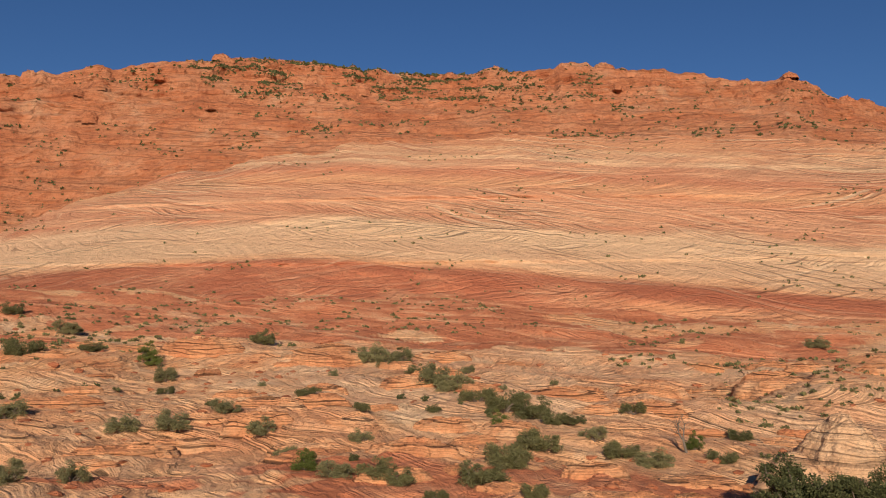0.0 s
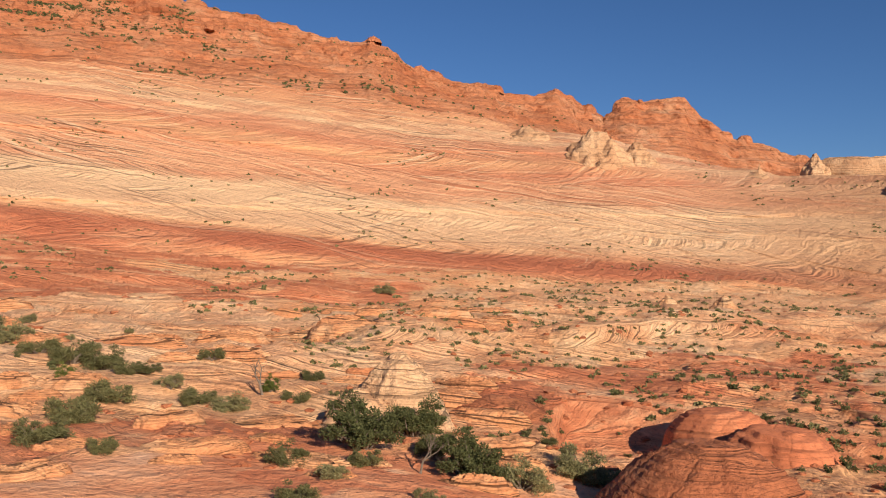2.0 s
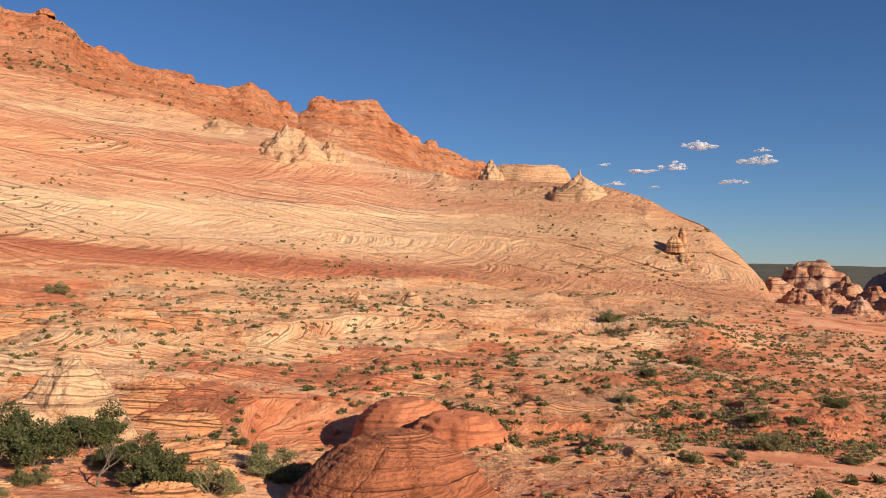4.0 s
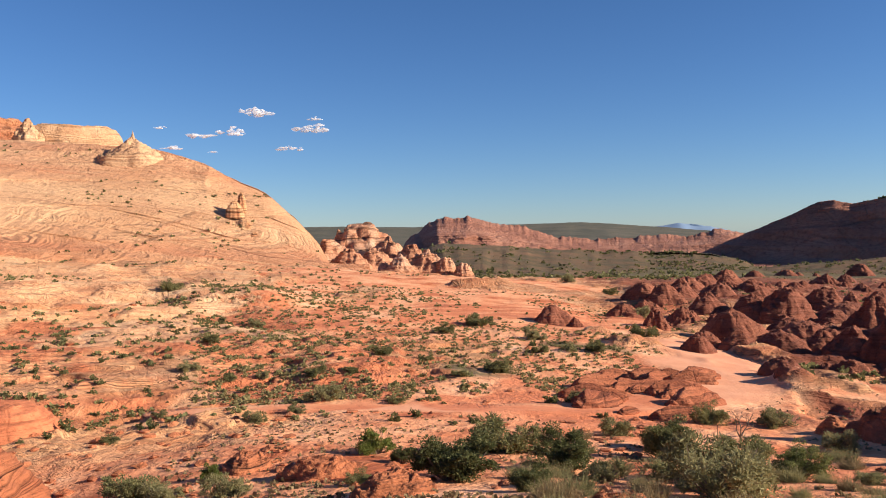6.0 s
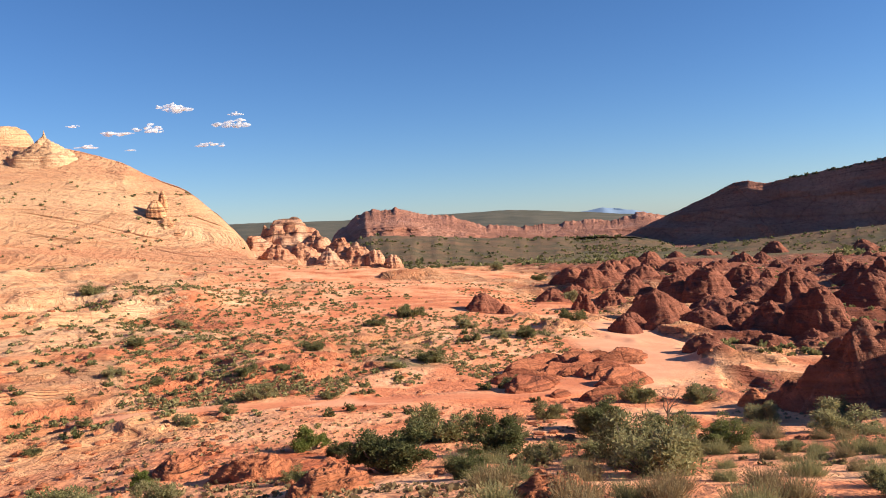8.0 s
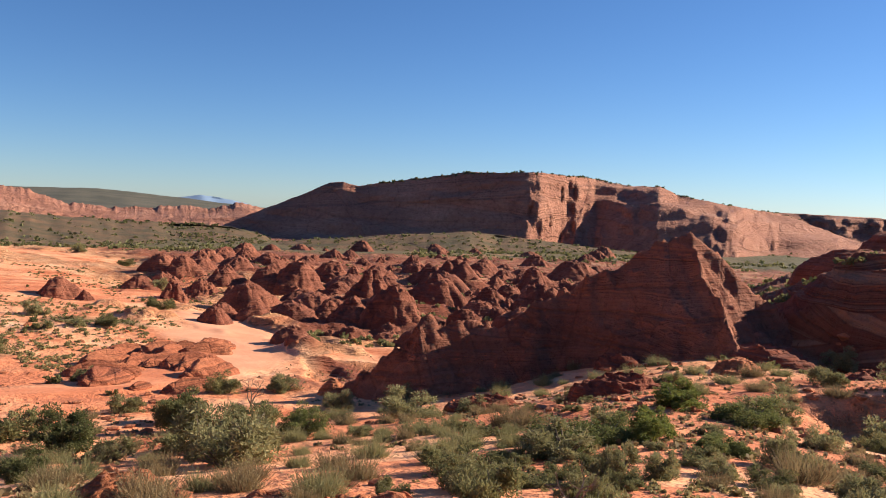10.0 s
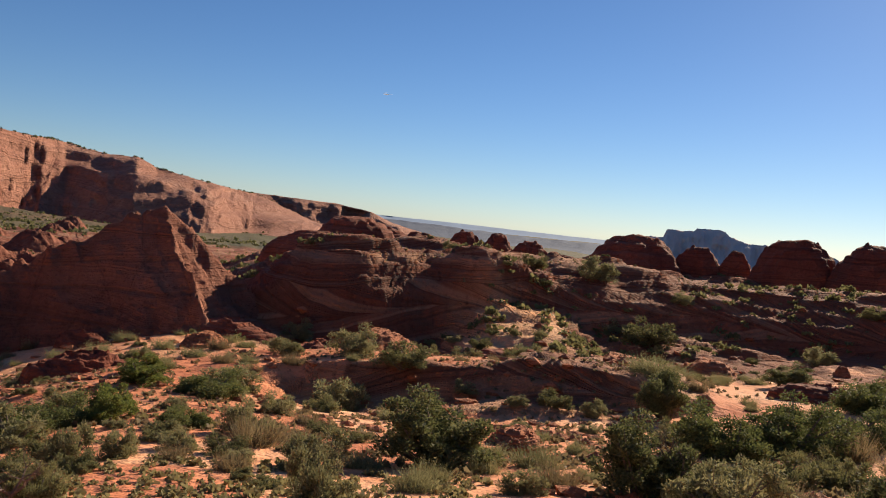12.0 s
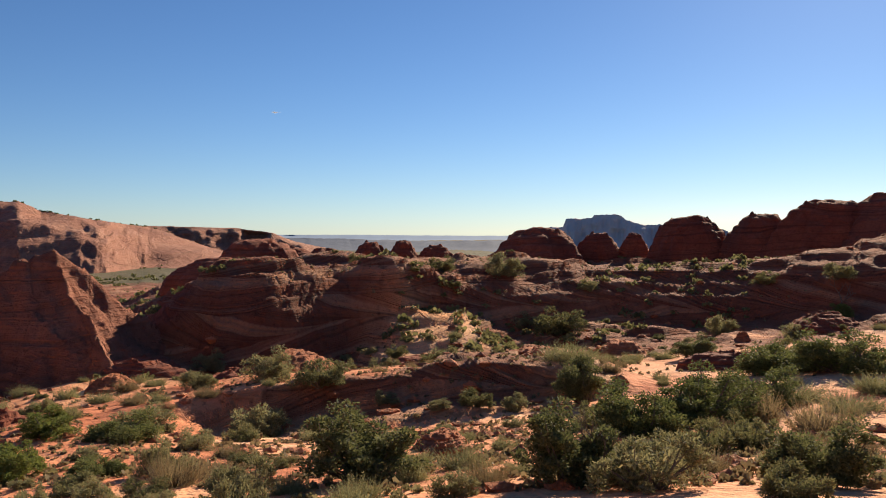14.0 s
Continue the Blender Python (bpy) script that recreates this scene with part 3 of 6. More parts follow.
def height(x, y):
    """The ground's height above the sea of zero; the eye is at EYE."""
    x, y = np.asarray(x, float), np.asarray(y, float)
    a, d = np.degrees(np.arctan2(x, y)), np.hypot(x, y)
    z = base_height(x, y)
    sand, red, green, wash = covers(x, y)
    away = ease(10, 26, d)
    # the dark scarp and the low ledge before it
    b = np.where(a < -90, a + 360, a)
    edge = d + 1.3 * fbm(x * 0.06, y * 0.06, 3, 81) + 0.5 * fbm(x * 0.3, y * 0.3, 3, 82)
    tall = np.interp(b, (130.5, 133, 135, 138, 141, 146, 152, 160, 172, 190), (0.0, 2.6, 3.4, 4.7, 5.3, 5.0, 4.3, 3.5, 2.5, 1.8)) * (b < 230)
    shift = np.interp(b, (130, 134, 138, 143, 153, 165, 190), (2, 3, 6, 6, 0.5, -4, -2))
    z = z + tall * (0.6 * ease(45.5, 48.0, edge + shift) + 0.25 * ease(47.8, 50.2, edge + shift) + 0.15 * ease(50.6, 52.2, edge + shift)) * (1 - 0.45 * ease(51, 76, d)) * (1 - ease(105, 130, d))
    low = low_ledge(b)
    z = z + 1.0 * low * ease(25.2, 26.4, edge) * (1 - ease(29, 36, edge))
    z = z + 2.0 * apron(b) * ease(34, 45, d) * (1 - ease(45.5, 51, d))
    # slickrock swells and hollows
    rock = ease(0.35, 0.7, 1 - sand)
    z = z + away * (1 - 0.75 * wash) * (0.45 * fbm(x * 0.07, y * 0.07, 3, 3) + rock * (1.2 * fbm(x * 0.05 + 3, y * 0.06, 3, 5) * ease(30, 60, d) + 0.85 * fbm(x * 0.13, y * 0.17, 4, 6) + 1.6 * fbm(x * 0.035, y * 0.05, 4, 7) * ease(80, 110, d) * (1 - ease(185, 220, d))))
    z = z + ease(250, 600, d) * 5 * fbm(x * 0.006, y * 0.006, 4, 77)
    # the striped bank and the red bowl
    gap, much = bank(a, d)
    z = z + much * 2.0 * (ease(-4.5, 1.5, gap) * (1 - ease(6, 30, gap)))
    share, back = bowl(a, d)
    z = z - 2.0 * share * (1 - back)
    # ledges where the rock is bare
    tilt = 0.05 * x + 0.35 * fbm(x * 0.12, y * 0.12, 3, 8)
    step = 0.5
    led = terrace(z + tilt, step, 5.0) - tilt
    led = 0.55 * led + 0.45 * (terrace(z - tilt, 0.21, 4.5) + tilt)
    dark = np.clip(ease(130, 138, a) + (a < -150), 0, 1) * ease(34, 44, d + 4 * fbm(x * 0.08, y * 0.08, 3, 15)) * (1 - ease(120, 160, d))
    z = z + dark * (0.4 * fbm(x * 0.09, y * 0.09, 3, 16) + 0.4 * ridged(x * 0.075, y * 0.075, 4, 18) - 0.2)
    warp = 0.9 * fbm(x * 0.07, y * 0.07, 3, 17)
    fret = 0.3 * warp + 0.18 * fbm(x * 0.6, y * 0.6, 3, 20)
    led = led + (0.55 * (terrace(z + fret, 0.62, 4.5) - fret) + 0.45 * (terrace(z + 0.5 * fret, 0.24, 4.0) - 0.5 * fret) - led) * dark
    smooth = np.maximum(share, 0.8 * much * ease(-6, -4, gap) * (1 - ease(1, 3, gap)))
    z = z + (led - z) * rock * away * 0.95 * (1 - ease(200, 300, d)) * (1 - smooth)
    z = z + rock * away * 0.13 * fbm(x * 0.9, y * 0.9, 3, 14)
    # humps of wind-blown sand round the plants
    z = z + sand * (1 - wash) * away * (0.16 * fbm(x * 0.3, y * 0.3, 3, 19) + 0.05 * fbm(x * 1.1, y * 1.1, 2, 25))
    # broken red rock in the hollow
    broken = np.clip(red * ease(80, 98, a), 0, 1) * (1 - ease(250, 420, d)) * (1 - ease(132, 137, a)) * (1 - ease(127, 129, a) * (1 - ease(80, 90, d)))
    z = z + broken * (1.5 * ridged(x * 0.06, y * 0.06, 4, 61) - 0.2)
    return z + EYE


def sheet(name, xs, ys, zs, material, wrap=False, attrs=None):
    """A grid of points as one mesh."""
    r, c = xs.shape
    me = bpy.data.meshes.new(name)
    me.vertices.add(r * c)
    me.vertices.foreach_set("co", np.stack([xs, ys, zs], -1).astype(np.float32).ravel())
    idx = np.arange(r * c).reshape(r, c)
    if wrap:
        idx = np.concatenate([idx, idx[:, :1]], 1)
    quads = np.stack([idx[:-1, :-1], idx[:-1, 1:], idx[1:, 1:], idx[1:, :-1]], -1).reshape(-1, 4)
    me.loops.add(quads.size)
    me.loops.foreach_set("vertex_index", quads.astype(np.int32).ravel())
    me.polygons.add(len(quads))
    me.polygons.foreach_set("loop_start", np.arange(0, quads.size, 4, dtype=np.int32))
    me.update(calc_edges=True)
    me.polygons.foreach_set("use_smooth", np.ones(len(quads), bool))
    for key, val in (attrs or {}).items():
        me.attributes.new(key, "FLOAT", "POINT").data.foreach_set("value", val.astype(np.float32).ravel())
    me.materials.append(material)
    return new(name, me)


def build_ground():
    cols = np.radians(np.concatenate([np.arange(-34, 190, 0.18), np.arange(190, 326, 2.0)]))
    rows = [0.02, 1.2]
    while rows[-1] < 4900:
        d = rows[-1]
        rows.append(d * (1.05 if d < 10 else 1.0095 if d < 24 else 1.0065 if d < 95 else 1.0105 if d < 330 else 1.035))
    rows[-1] = 4900
    aa, dd = np.meshgrid(cols, np.array(rows))
    dd = dd * (1 + 0.004 * np.sin(aa * 977.0))
    x, y = dd * np.sin(aa), dd * np.cos(aa)
    sand, red, green, wash = covers(x, y)
    pale, terra = tints(x, y)
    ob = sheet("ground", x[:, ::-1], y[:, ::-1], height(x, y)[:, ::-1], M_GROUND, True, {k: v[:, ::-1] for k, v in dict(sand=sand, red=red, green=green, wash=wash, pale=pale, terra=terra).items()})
    return tagged(ob, "orange desert sand and layered slickrock ledges", "ground", kind="structure")


build_ground()


# ---- hills ----
def bedding(z, along, high, seed):
    """Ledges of cross-bedded rock: -1 to 1, over height and the way along the slope."""
    h = z + 0.035 * along + high * 0.9 * fbm(along * 0.02, z * 0.02, 3, seed)
    which = np.floor(h / high)
    own = lattice(which, which * 0, which * 0, seed) - 0.5
    lam = z + along * own * 0.8 + high * 0.5 * fbm(along * 0.05, z * 0.05, 3, seed + 3)
    return 0.55 * noise2(lam * 0.55, which * 7.7, seed + 5) + 0.45 * noise2(lam * 1.3, which * 3.1, seed + 6) + 0.5 * (ease(0.0, 0.25, h / high - which) - 0.5)


def build_striped_hill():
    """The long banded hill; its nose ends in the valley."""
    foot_el = ((-40, 2.0), (-28, 2.0), (0, 1.6), (16, 0.1), (28, -0.8), (40, -0.3), (52, -1.2), (63, -1.7), (71, -1.9), (74, -2.0))
    crest_el = ((-40, 3.4), (-28.5, 5.0), (-26, 6.4), (-22, 8.3), (-16, 9.9), (-10, 11.2), (-6.5, 12.0), (5, 12.5), (16, 12.1), (23, 11.4), (29, 10.6), (33, 9.8), (37, 9.5), (40.5, 8.6), (44, 7.6), (48, 6.6), (51, 6.2), (55, 6.0), (60, 5.8), (63, 4.9), (65.5, 3.6), (67, 2.8), (69, 1.2), (70.5, -0.5), (71.2, -2.0), (74, -4))
    foot_d = ((-40, 165), (0, 168), (28, 165), (50, 175), (74, 190))
    crest_d = ((-40, 285), (30, 290), (45, 275), (60, 245), (68, 222), (74, 205))
    a = np.arange(-40, 74, 0.16)
    s = np.concatenate([np.linspace(-0.06, 1, 300), np.linspace(1.01, 1.7, 40)])
    aa, ss = np.meshgrid(a, s)

    def at(table):
        k = np.array(table, float)
        return np.interp(aa, k[:, 0], k[:, 1])

    rim = 0.55 * fbm(aa * 0.45, aa * 0 + 3, 5, 90) * (1 - 0.6 * ease(30, 45, aa))
    df, dc = at(foot_d), at(crest_d)
    zf, zc = df * np.tan(np.radians(at(foot_el))) - 1.0, dc * np.tan(np.radians(at(crest_el)))
    up = np.clip(ss, 0, 1)
    g = 0.75 * up + 0.25 * ease(0, 1, up) + 0.05 * np.sin(up * 11 + aa * 0.06) * up * (1 - up)
    d = df + (dc - df) * ss
    z = zf + (zc - zf) * g + np.minimum(ss, 0) * 60 - np.maximum(ss - 1, 0) * 45 * ease(25, 45, aa)
    z = z + dc * np.radians(rim) * up ** 6
    along = np.radians(aa) * d
    live = ease(0.0, 0.03, ss) * (1 - 0.5 * ease(0.97, 1.0, ss))
    z = z + live * 2.2 * fbm(along * 0.02, z * 0.03, 4, 33) * np.clip(1 - ss, 0, 1) * 1.2
    out = live * (0.85 * bedding(z, along, 6.5, 51) + 0.5 * fbm(along * 0.15, z * 0.25, 4, 52))
    # thick ledges that stand out along the face
    for h0, wide, deep in ((33.0, 0.9, 2.6), (12.5, 0.8, 2.2), (47.0, 1.1, 1.8)):
        bed = z - h0 - 0.012 * along - 1.6 * fbm(along * 0.012, along * 0 + h0, 3, 71)
        out = out + live * deep * (ease(-wide, wide * 0.2, bed) * (1 - ease(wide * 0.3, 7.0, bed)) - 0.4) * (0.5 + 0.5 * fbm(along * 0.02, along * 0 + h0, 2, 72))
    d = d - out
    x, y = d * np.sin(np.radians(aa)), d * np.cos(np.radians(aa))
    seam = 178 * np.tan(np.radians(at(((-40, 1.5), (-28, 2.3), (-20, 3.3), (-11, 3.8), (-3, 3.2), (5, 2.8), (12, 2.0), (20, 1.4), (28, 0.7), (38, 0.2), (46, -0.3), (59, -0.9), (66, -1.6), (72, -2.1)))))
    pale = ease(34, 39, aa) * (1 - ease(56, 62, aa)) * ease(0.66, 0.86, ss)
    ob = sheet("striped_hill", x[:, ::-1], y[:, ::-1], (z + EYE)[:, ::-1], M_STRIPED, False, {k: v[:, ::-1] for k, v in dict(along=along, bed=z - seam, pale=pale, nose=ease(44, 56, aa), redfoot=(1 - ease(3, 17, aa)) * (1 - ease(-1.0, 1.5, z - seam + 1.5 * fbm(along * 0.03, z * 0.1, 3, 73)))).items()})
    return tagged(ob, "huge banded cream and red cross-bedded sandstone hillside", "hill", kind="structure")


def build_orange_ridge():
    sky_el = ((-48, 12.0), (-36, 13.6), (-29, 14.5), (-22, 16.0), (-15, 17.2), (-11, 17.4), (-6.6, 17.0), (-1.5, 16.5), (3, 17.0), (6, 16.8), (9, 17.2), (12, 16.6), (17, 16.2), (20, 15.2), (23, 15.3), (24.3, 14.6), (26, 13.4), (29.4, 12.7), (32.4, 12.2), (34.3, 11.6), (36, 12.0), (37.5, 11.4), (39.2, 10.3), (41, 11.3), (44.5, 11.2), (45.6, 10.0), (47.4, 8.6), (49.5, 8.2), (52, 7.2), (56, 5.5), (60, 4.5))
    a = np.arange(-48, 60, 0.16)
    s = np.concatenate([np.linspace(0, 1, 240), np.linspace(1.02, 1.6, 20)])
    aa, ss = np.meshgrid(a, s)
    k = np.array(sky_el, float)
    crag = 0.32 * ridged(aa * 0.55, aa * 0 + 2, 4, 93) + 0.10 * ridged(aa * 2.3, aa * 0, 3, 94)
    el = np.interp(aa, k[:, 0], k[:, 1]) + crag - 0.05
    d0 = np.interp(aa, (-48, 25, 40, 60), (278, 284, 330, 380))
    d1 = np.interp(aa, (-48, 0, 30, 42, 60), (360, 372, 385, 430, 460))
    z0 = d0 * np.tan(np.radians(np.interp(aa, (-48, -28.5, -22, -14, -6, 23, 30, 40, 60), (1.5, 3.0, 6.0, 8.8, 10.8, 10.4, 9.2, 6.0, 2.0))))
    z1 = d1 * np.tan(np.radians(el))
    up = np.clip(ss, 0, 1)
    d = d0 + (d1 - d0) * ss
    z = z0 + (z1 - z0) * up - np.maximum(ss - 1, 0) * 70
    along = np.radians(aa) * d
    live = ease(0, 0.05, ss) * (1 - ease(0.93, 1.0, ss))
    # benches and crumbling cliffs
    cliff = ease(0.45, 0.75, up)
    zt = terrace(z + 2.5 * fbm(along * 0.02, z * 0.03, 3, 95), 7.5, 2.4) - 2.5 * fbm(along * 0.02, z * 0.03, 3, 95)
    z = z + (zt - z) * (0.2 + 0.3 * cliff) * live
    out = live * (1.2 * bedding(z, along, 5.0, 96) + (1.6 + 3.6 * cliff) * ridged(along * 0.045, z * 0.07, 5, 97) + 1.3 * fbm(along * 0.22, z * 0.3, 4, 98))
    d = d - out
    x, y = d * np.sin(np.radians(aa)), d * np.cos(np.radians(aa))
    ob = sheet("orange_ridge", x[:, ::-1], y[:, ::-1], (z + EYE)[:, ::-1], M_ORANGE)
    return tagged(ob, "crumbling orange sandstone ridge dotted with juniper scrub", "ridge", kind="structure")


def far_form(name, profile, d0, d1, foot, material, label, category, step=0.2, rough=0.15, cliff=0.6, rows=50, seed=0, ledge=0.0, back=0.4, plan=(), carve=0.12, spread=(), flute=0.15):
    """A far mesa or ridge: its skyline as bearing and elevation, from the foot at d0 to the crest at d1."""
    k = np.array(profile, float)
    a = np.arange(k[0, 0], k[-1, 0] + step, step)
    s = np.concatenate([np.linspace(0, 1, rows), np.linspace(1.05, 1 + back, 8)])
    aa, ss = np.meshgrid(a, s)
    depth = d1 - d0
    if plan:
        p = np.array(plan, float)
        d0 = np.interp(aa, p[:, 0], p[:, 1])
        d1 = d0 + depth
    if spread:
        d1 = d0 + depth * np.interp(aa, [c[0] for c in spread], [c[1] for c in spread])
    run = d1 - d0
    el = np.interp(aa, k[:, 0], k[:, 1])
    top = rough * ridged(aa * 0.7, aa * 0 + seed, 4, 200 + seed)
    top = top + 0.4 * rough * ridged(aa * 4.0, aa * 0 + seed + 0.5, 3, 205 + seed)
    z1 = d1 * np.tan(np.radians(el))
    ends = ease(k[0, 0], k[0, 0] + 2, aa) * (1 - ease(k[-1, 0] - 2, k[-1, 0], aa))
    up = np.clip(ss, 0, 1)
    if not isinstance(cliff, float):
        cliff = np.interp(aa, [c[0] for c in cliff], [c[1] for c in cliff])
    if not isinstance(carve, float):
        carve = np.interp(aa, [c[0] for c in carve], [c[1] for c in carve])
    g = np.where(up < 0.5, up * (1 - cliff), 0.5 * (1 - cliff) + (up - 0.5) * (1 + cliff))
    z = foot + (z1 - foot) * g * (0.001 + 0.999 * np.maximum(ends, 0.02)) - np.maximum(ss - 1, 0) * (z1 - foot) * 1.2 + d1 * np.radians(top) * up ** 5
    d = d0 + run * ss
    along = np.radians(aa) * d0
    size = depth
    live = ease(0, 0.1, ss) * (1 - ease(0.9, 1.0, ss))
    if ledge:
        warp = 0.12 * size * fbm(along * 1.5 / size, z / size, 3, 220 + seed)
        z = z + (terrace(z + warp, ledge, 2.2) - warp - z) * 0.35 * live
    d = d - live * size * carve * (1.1 * ridged(along * 1.5 / size, z * flute / size + seed, 3, 230 + seed) + 0.9 * fbm(along * 5 / size, z * 6 / size, 5, 240 + seed) + 0.35 * ridged(along * 11 / size, z * max(2.0, 4 * flute) / size, 3, 250 + seed))
    x, y = d * np.sin(np.radians(aa)), d * np.cos(np.radians(aa))
    ob = sheet(name, x[:, ::-1], y[:, ::-1], (z + EYE)[:, ::-1], material)
    return tagged(ob, label, category, kind="structure")


build_striped_hill()
build_orange_ridge()
far_form("mesa", ((93, -2.6), (96, -1.8), (98.3, -0.8), (101.9, 0.7), (103.5, 1.5), (104.4, 1.6), (105.4, 1.3), (110, 2.1), (113, 2.55), (118, 2.7), (121, 2.45), (124.3, 1.9), (126, 2.0), (127.2, 1.4), (130, 0.9), (134, 0.3), (137, -0.8), (142, -2.4)),
         560, 640, -32, M_MESA, "broad red sandstone mesa with sheer shaded cliffs", "mesa", 0.12, 0.07, ((93, 0.5), (117, 0.62), (119.5, 0.62), (121.5, -0.3), (126, -0.5), (131, -0.5), (134, -0.2), (142, -0.1)), 130, 1, 14.0,
         plan=((93, 640), (100, 610), (110, 580), (117.2, 555), (118, 560), (121, 640), (121.8, 648), (126, 600), (129.5, 572), (131, 585), (133.5, 660), (137, 655), (142, 860)), carve=((93, 0.06), (115, 0.07), (121, 0.08), (142, 0.085)), flute=1.1, spread=((93, 1.0), (120.5, 1.0), (123.5, 1.5), (130, 1.8), (142, 2.6)))
far_form("low_mesa", ((126, 0.2), (130, 0.5), (134, 0.45), (139, 0.35), (141.5, 0.0), (143, -0.6), (147, -1.4)), 1100, 1230, -36, M_MESA, "flat-topped red mesa in the distance", "mesa", 0.15, 0.04, 0.6, 60, 2, 10.0, carve=0.3)
far_form("rocky_ridge", ((75, -1.0), (77.5, 0.2), (78.7, 1.0), (81, 0.9), (83.6, 0.35), (87, -0.4), (91, -0.7), (95, -0.5), (98, -0.2), (101, -0.9), (104, -2)), 620, 840, -36, M_MESA, "broken red sandstone ridge beyond the valley", "ridge", 0.08, 0.26, -0.4, 120, 3, carve=0.09, flute=5.0)
far_form("scrub_slope", ((73, -2.6), (77, -1.3), (79, -0.8), (82, -0.9), (86, -1.3), (92, -1.55), (97, -1.7), (101, -2.6)), 400, 650, -32, M_SLOPE, "grey-green scrub slope below the broken ridge", "slope", 0.2, 0.1, 0.0, 40, 9, carve=0.2)
far_form("mesa_talus", ((96, -3.4), (99, -2.8), (102, -2.45), (108, -1.95), (113.4, -1.55), (117, -1.85), (121, -2.25), (126, -2.6), (130, -3.2)), 440, 575, -31, M_SLOPE, "grey-green scrub apron below the mesa", "slope", 0.2, 0.05, 0.0, 40, 10, carve=0.12)
far_form("scrub_plateau", ((64, 0.3), (70, 0.55), (77, 0.4), (83, 0.45), (88.7, 0.55), (93.6, 0.15), (97, -0.2), (101, -0.6)), 1700, 2600, -30, M_FAR, "grey-green scrub plateau on the horizon", "plateau", 0.3, 0.03, 0.1, 40, 4, carve=0.08)
far_form("crenellated_mesa", ((158, -0.9), (160.4, 0.3), (161.5, 0.4), (161.7, 0.95), (163.4, 1.0), (163.6, 1.2), (165.4, 1.15), (165.7, 0.9), (166.4, 0.55), (168, 0.45), (171, 0.45), (174, -0.5)), 1500, 1600, -42, M_DUSK, "distant crenellated mesa in blue shade", "mesa", 0.05, 0.11, 0.75, 40, 5, 12.0, carve=0.2)
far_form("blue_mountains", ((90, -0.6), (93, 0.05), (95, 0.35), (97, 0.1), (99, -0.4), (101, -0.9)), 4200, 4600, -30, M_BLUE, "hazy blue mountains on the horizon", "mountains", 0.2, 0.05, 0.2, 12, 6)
far_form("blue_tableland", ((138, -0.5), (141, -0.12), (148, -0.14), (155, -0.22), (162, -0.2), (168, -0.3), (176, -0.5)), 4000, 4500, -40, M_BLUE, "tablelands far away, tinted pale blue for haze", "tableland", 0.3, 0.02, 0.3, 12, 7)
far_form("dark_tableland", ((136, -1.2), (140, -0.5), (143, -0.35), (147, -0.45), (152, -0.6), (158, -0.55), (166, -0.6), (172, -0.8), (178, -1.4)), 1900, 2300, -46, M_HAZE, "dark tableland before the far plain, tinted blue-grey for haze", "tableland", 0.2, 0.06, 0.4, 20, 8)


# ---- things ----
def part(name, bm, material, parent, label=""):
    me = bpy.data.meshes.new(name)
    bm.to_mesh(me)
    bm.free()
    me.materials.append(material)
    ob = new(name, me)
    ob.parent = parent
    return tagged(ob, label)


def spot(bearing, d):
    a = radians(bearing)
    return d * math.sin(a), d * math.cos(a)


def ground_at(x, y):
    return float(height(np.array([x]), np.array([y]))[0])


def knob_mesh(name, seed, material, power=1.6, rough=0.16, beds=7, peak=0.0, cols=68, rows=42, stepped=0.7):
    """A weathered sandstone knob of radius 1 and height 1, with bedding ledges."""
    th = np.linspace(0, 2 * math.pi, cols, endpoint=False)
    r = np.linspace(0, 1.15, rows) ** 0.85
    tt, rr = np.meshgrid(th, r)
    cx, cy = np.cos(tt), np.sin(tt)
    lobes = 1 + 0.26 * fbm(cx * 1.3 + seed * 3.1, cy * 1.3, 3, seed) + 0.10 * ridged(cx * 2.5 + seed, cy * 2.5, 3, seed + 9)
    x, y = rr * cx * lobes, rr * cy * lobes
    h = 1 - np.clip(rr, 0, 2) ** power * (1 - peak) - peak * rr
    h = h + rough * ridged(x * 1.7 + seed, y * 1.7, 4, seed + 4) * (0.35 + rr) * (1 - 0.4 * rr) + rough * 0.5 * fbm(x * 6, y * 6, 3, seed + 5)
    tilt = 0.18 * x + 0.05 * fbm(x * 2, y * 2, 2, seed + 6)
    h = (1 - stepped) * h + stepped * (terrace(h + tilt, 1.0 / beds, 2.2) - tilt)
    h = h / h.max()
    h = np.where(rr > 1, h - (rr - 1) * 4, h)
    return sheet(name, x, y, h, material, True)


def stock(*kinds):
    """Models to copy from; they are taken away when all copies stand."""
    return [knob_mesh(*k) for k in kinds]


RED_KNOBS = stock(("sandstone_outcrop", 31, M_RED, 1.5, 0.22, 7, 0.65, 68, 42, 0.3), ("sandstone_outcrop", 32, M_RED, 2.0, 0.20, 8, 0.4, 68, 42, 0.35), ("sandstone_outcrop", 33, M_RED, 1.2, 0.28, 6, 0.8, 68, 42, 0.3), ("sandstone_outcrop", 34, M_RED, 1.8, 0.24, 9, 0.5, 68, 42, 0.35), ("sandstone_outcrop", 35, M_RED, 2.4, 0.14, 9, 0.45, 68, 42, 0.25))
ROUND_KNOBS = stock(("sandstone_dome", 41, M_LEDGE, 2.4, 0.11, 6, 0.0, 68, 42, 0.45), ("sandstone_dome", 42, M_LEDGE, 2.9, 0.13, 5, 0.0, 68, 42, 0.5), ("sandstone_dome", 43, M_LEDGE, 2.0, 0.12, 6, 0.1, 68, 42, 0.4))
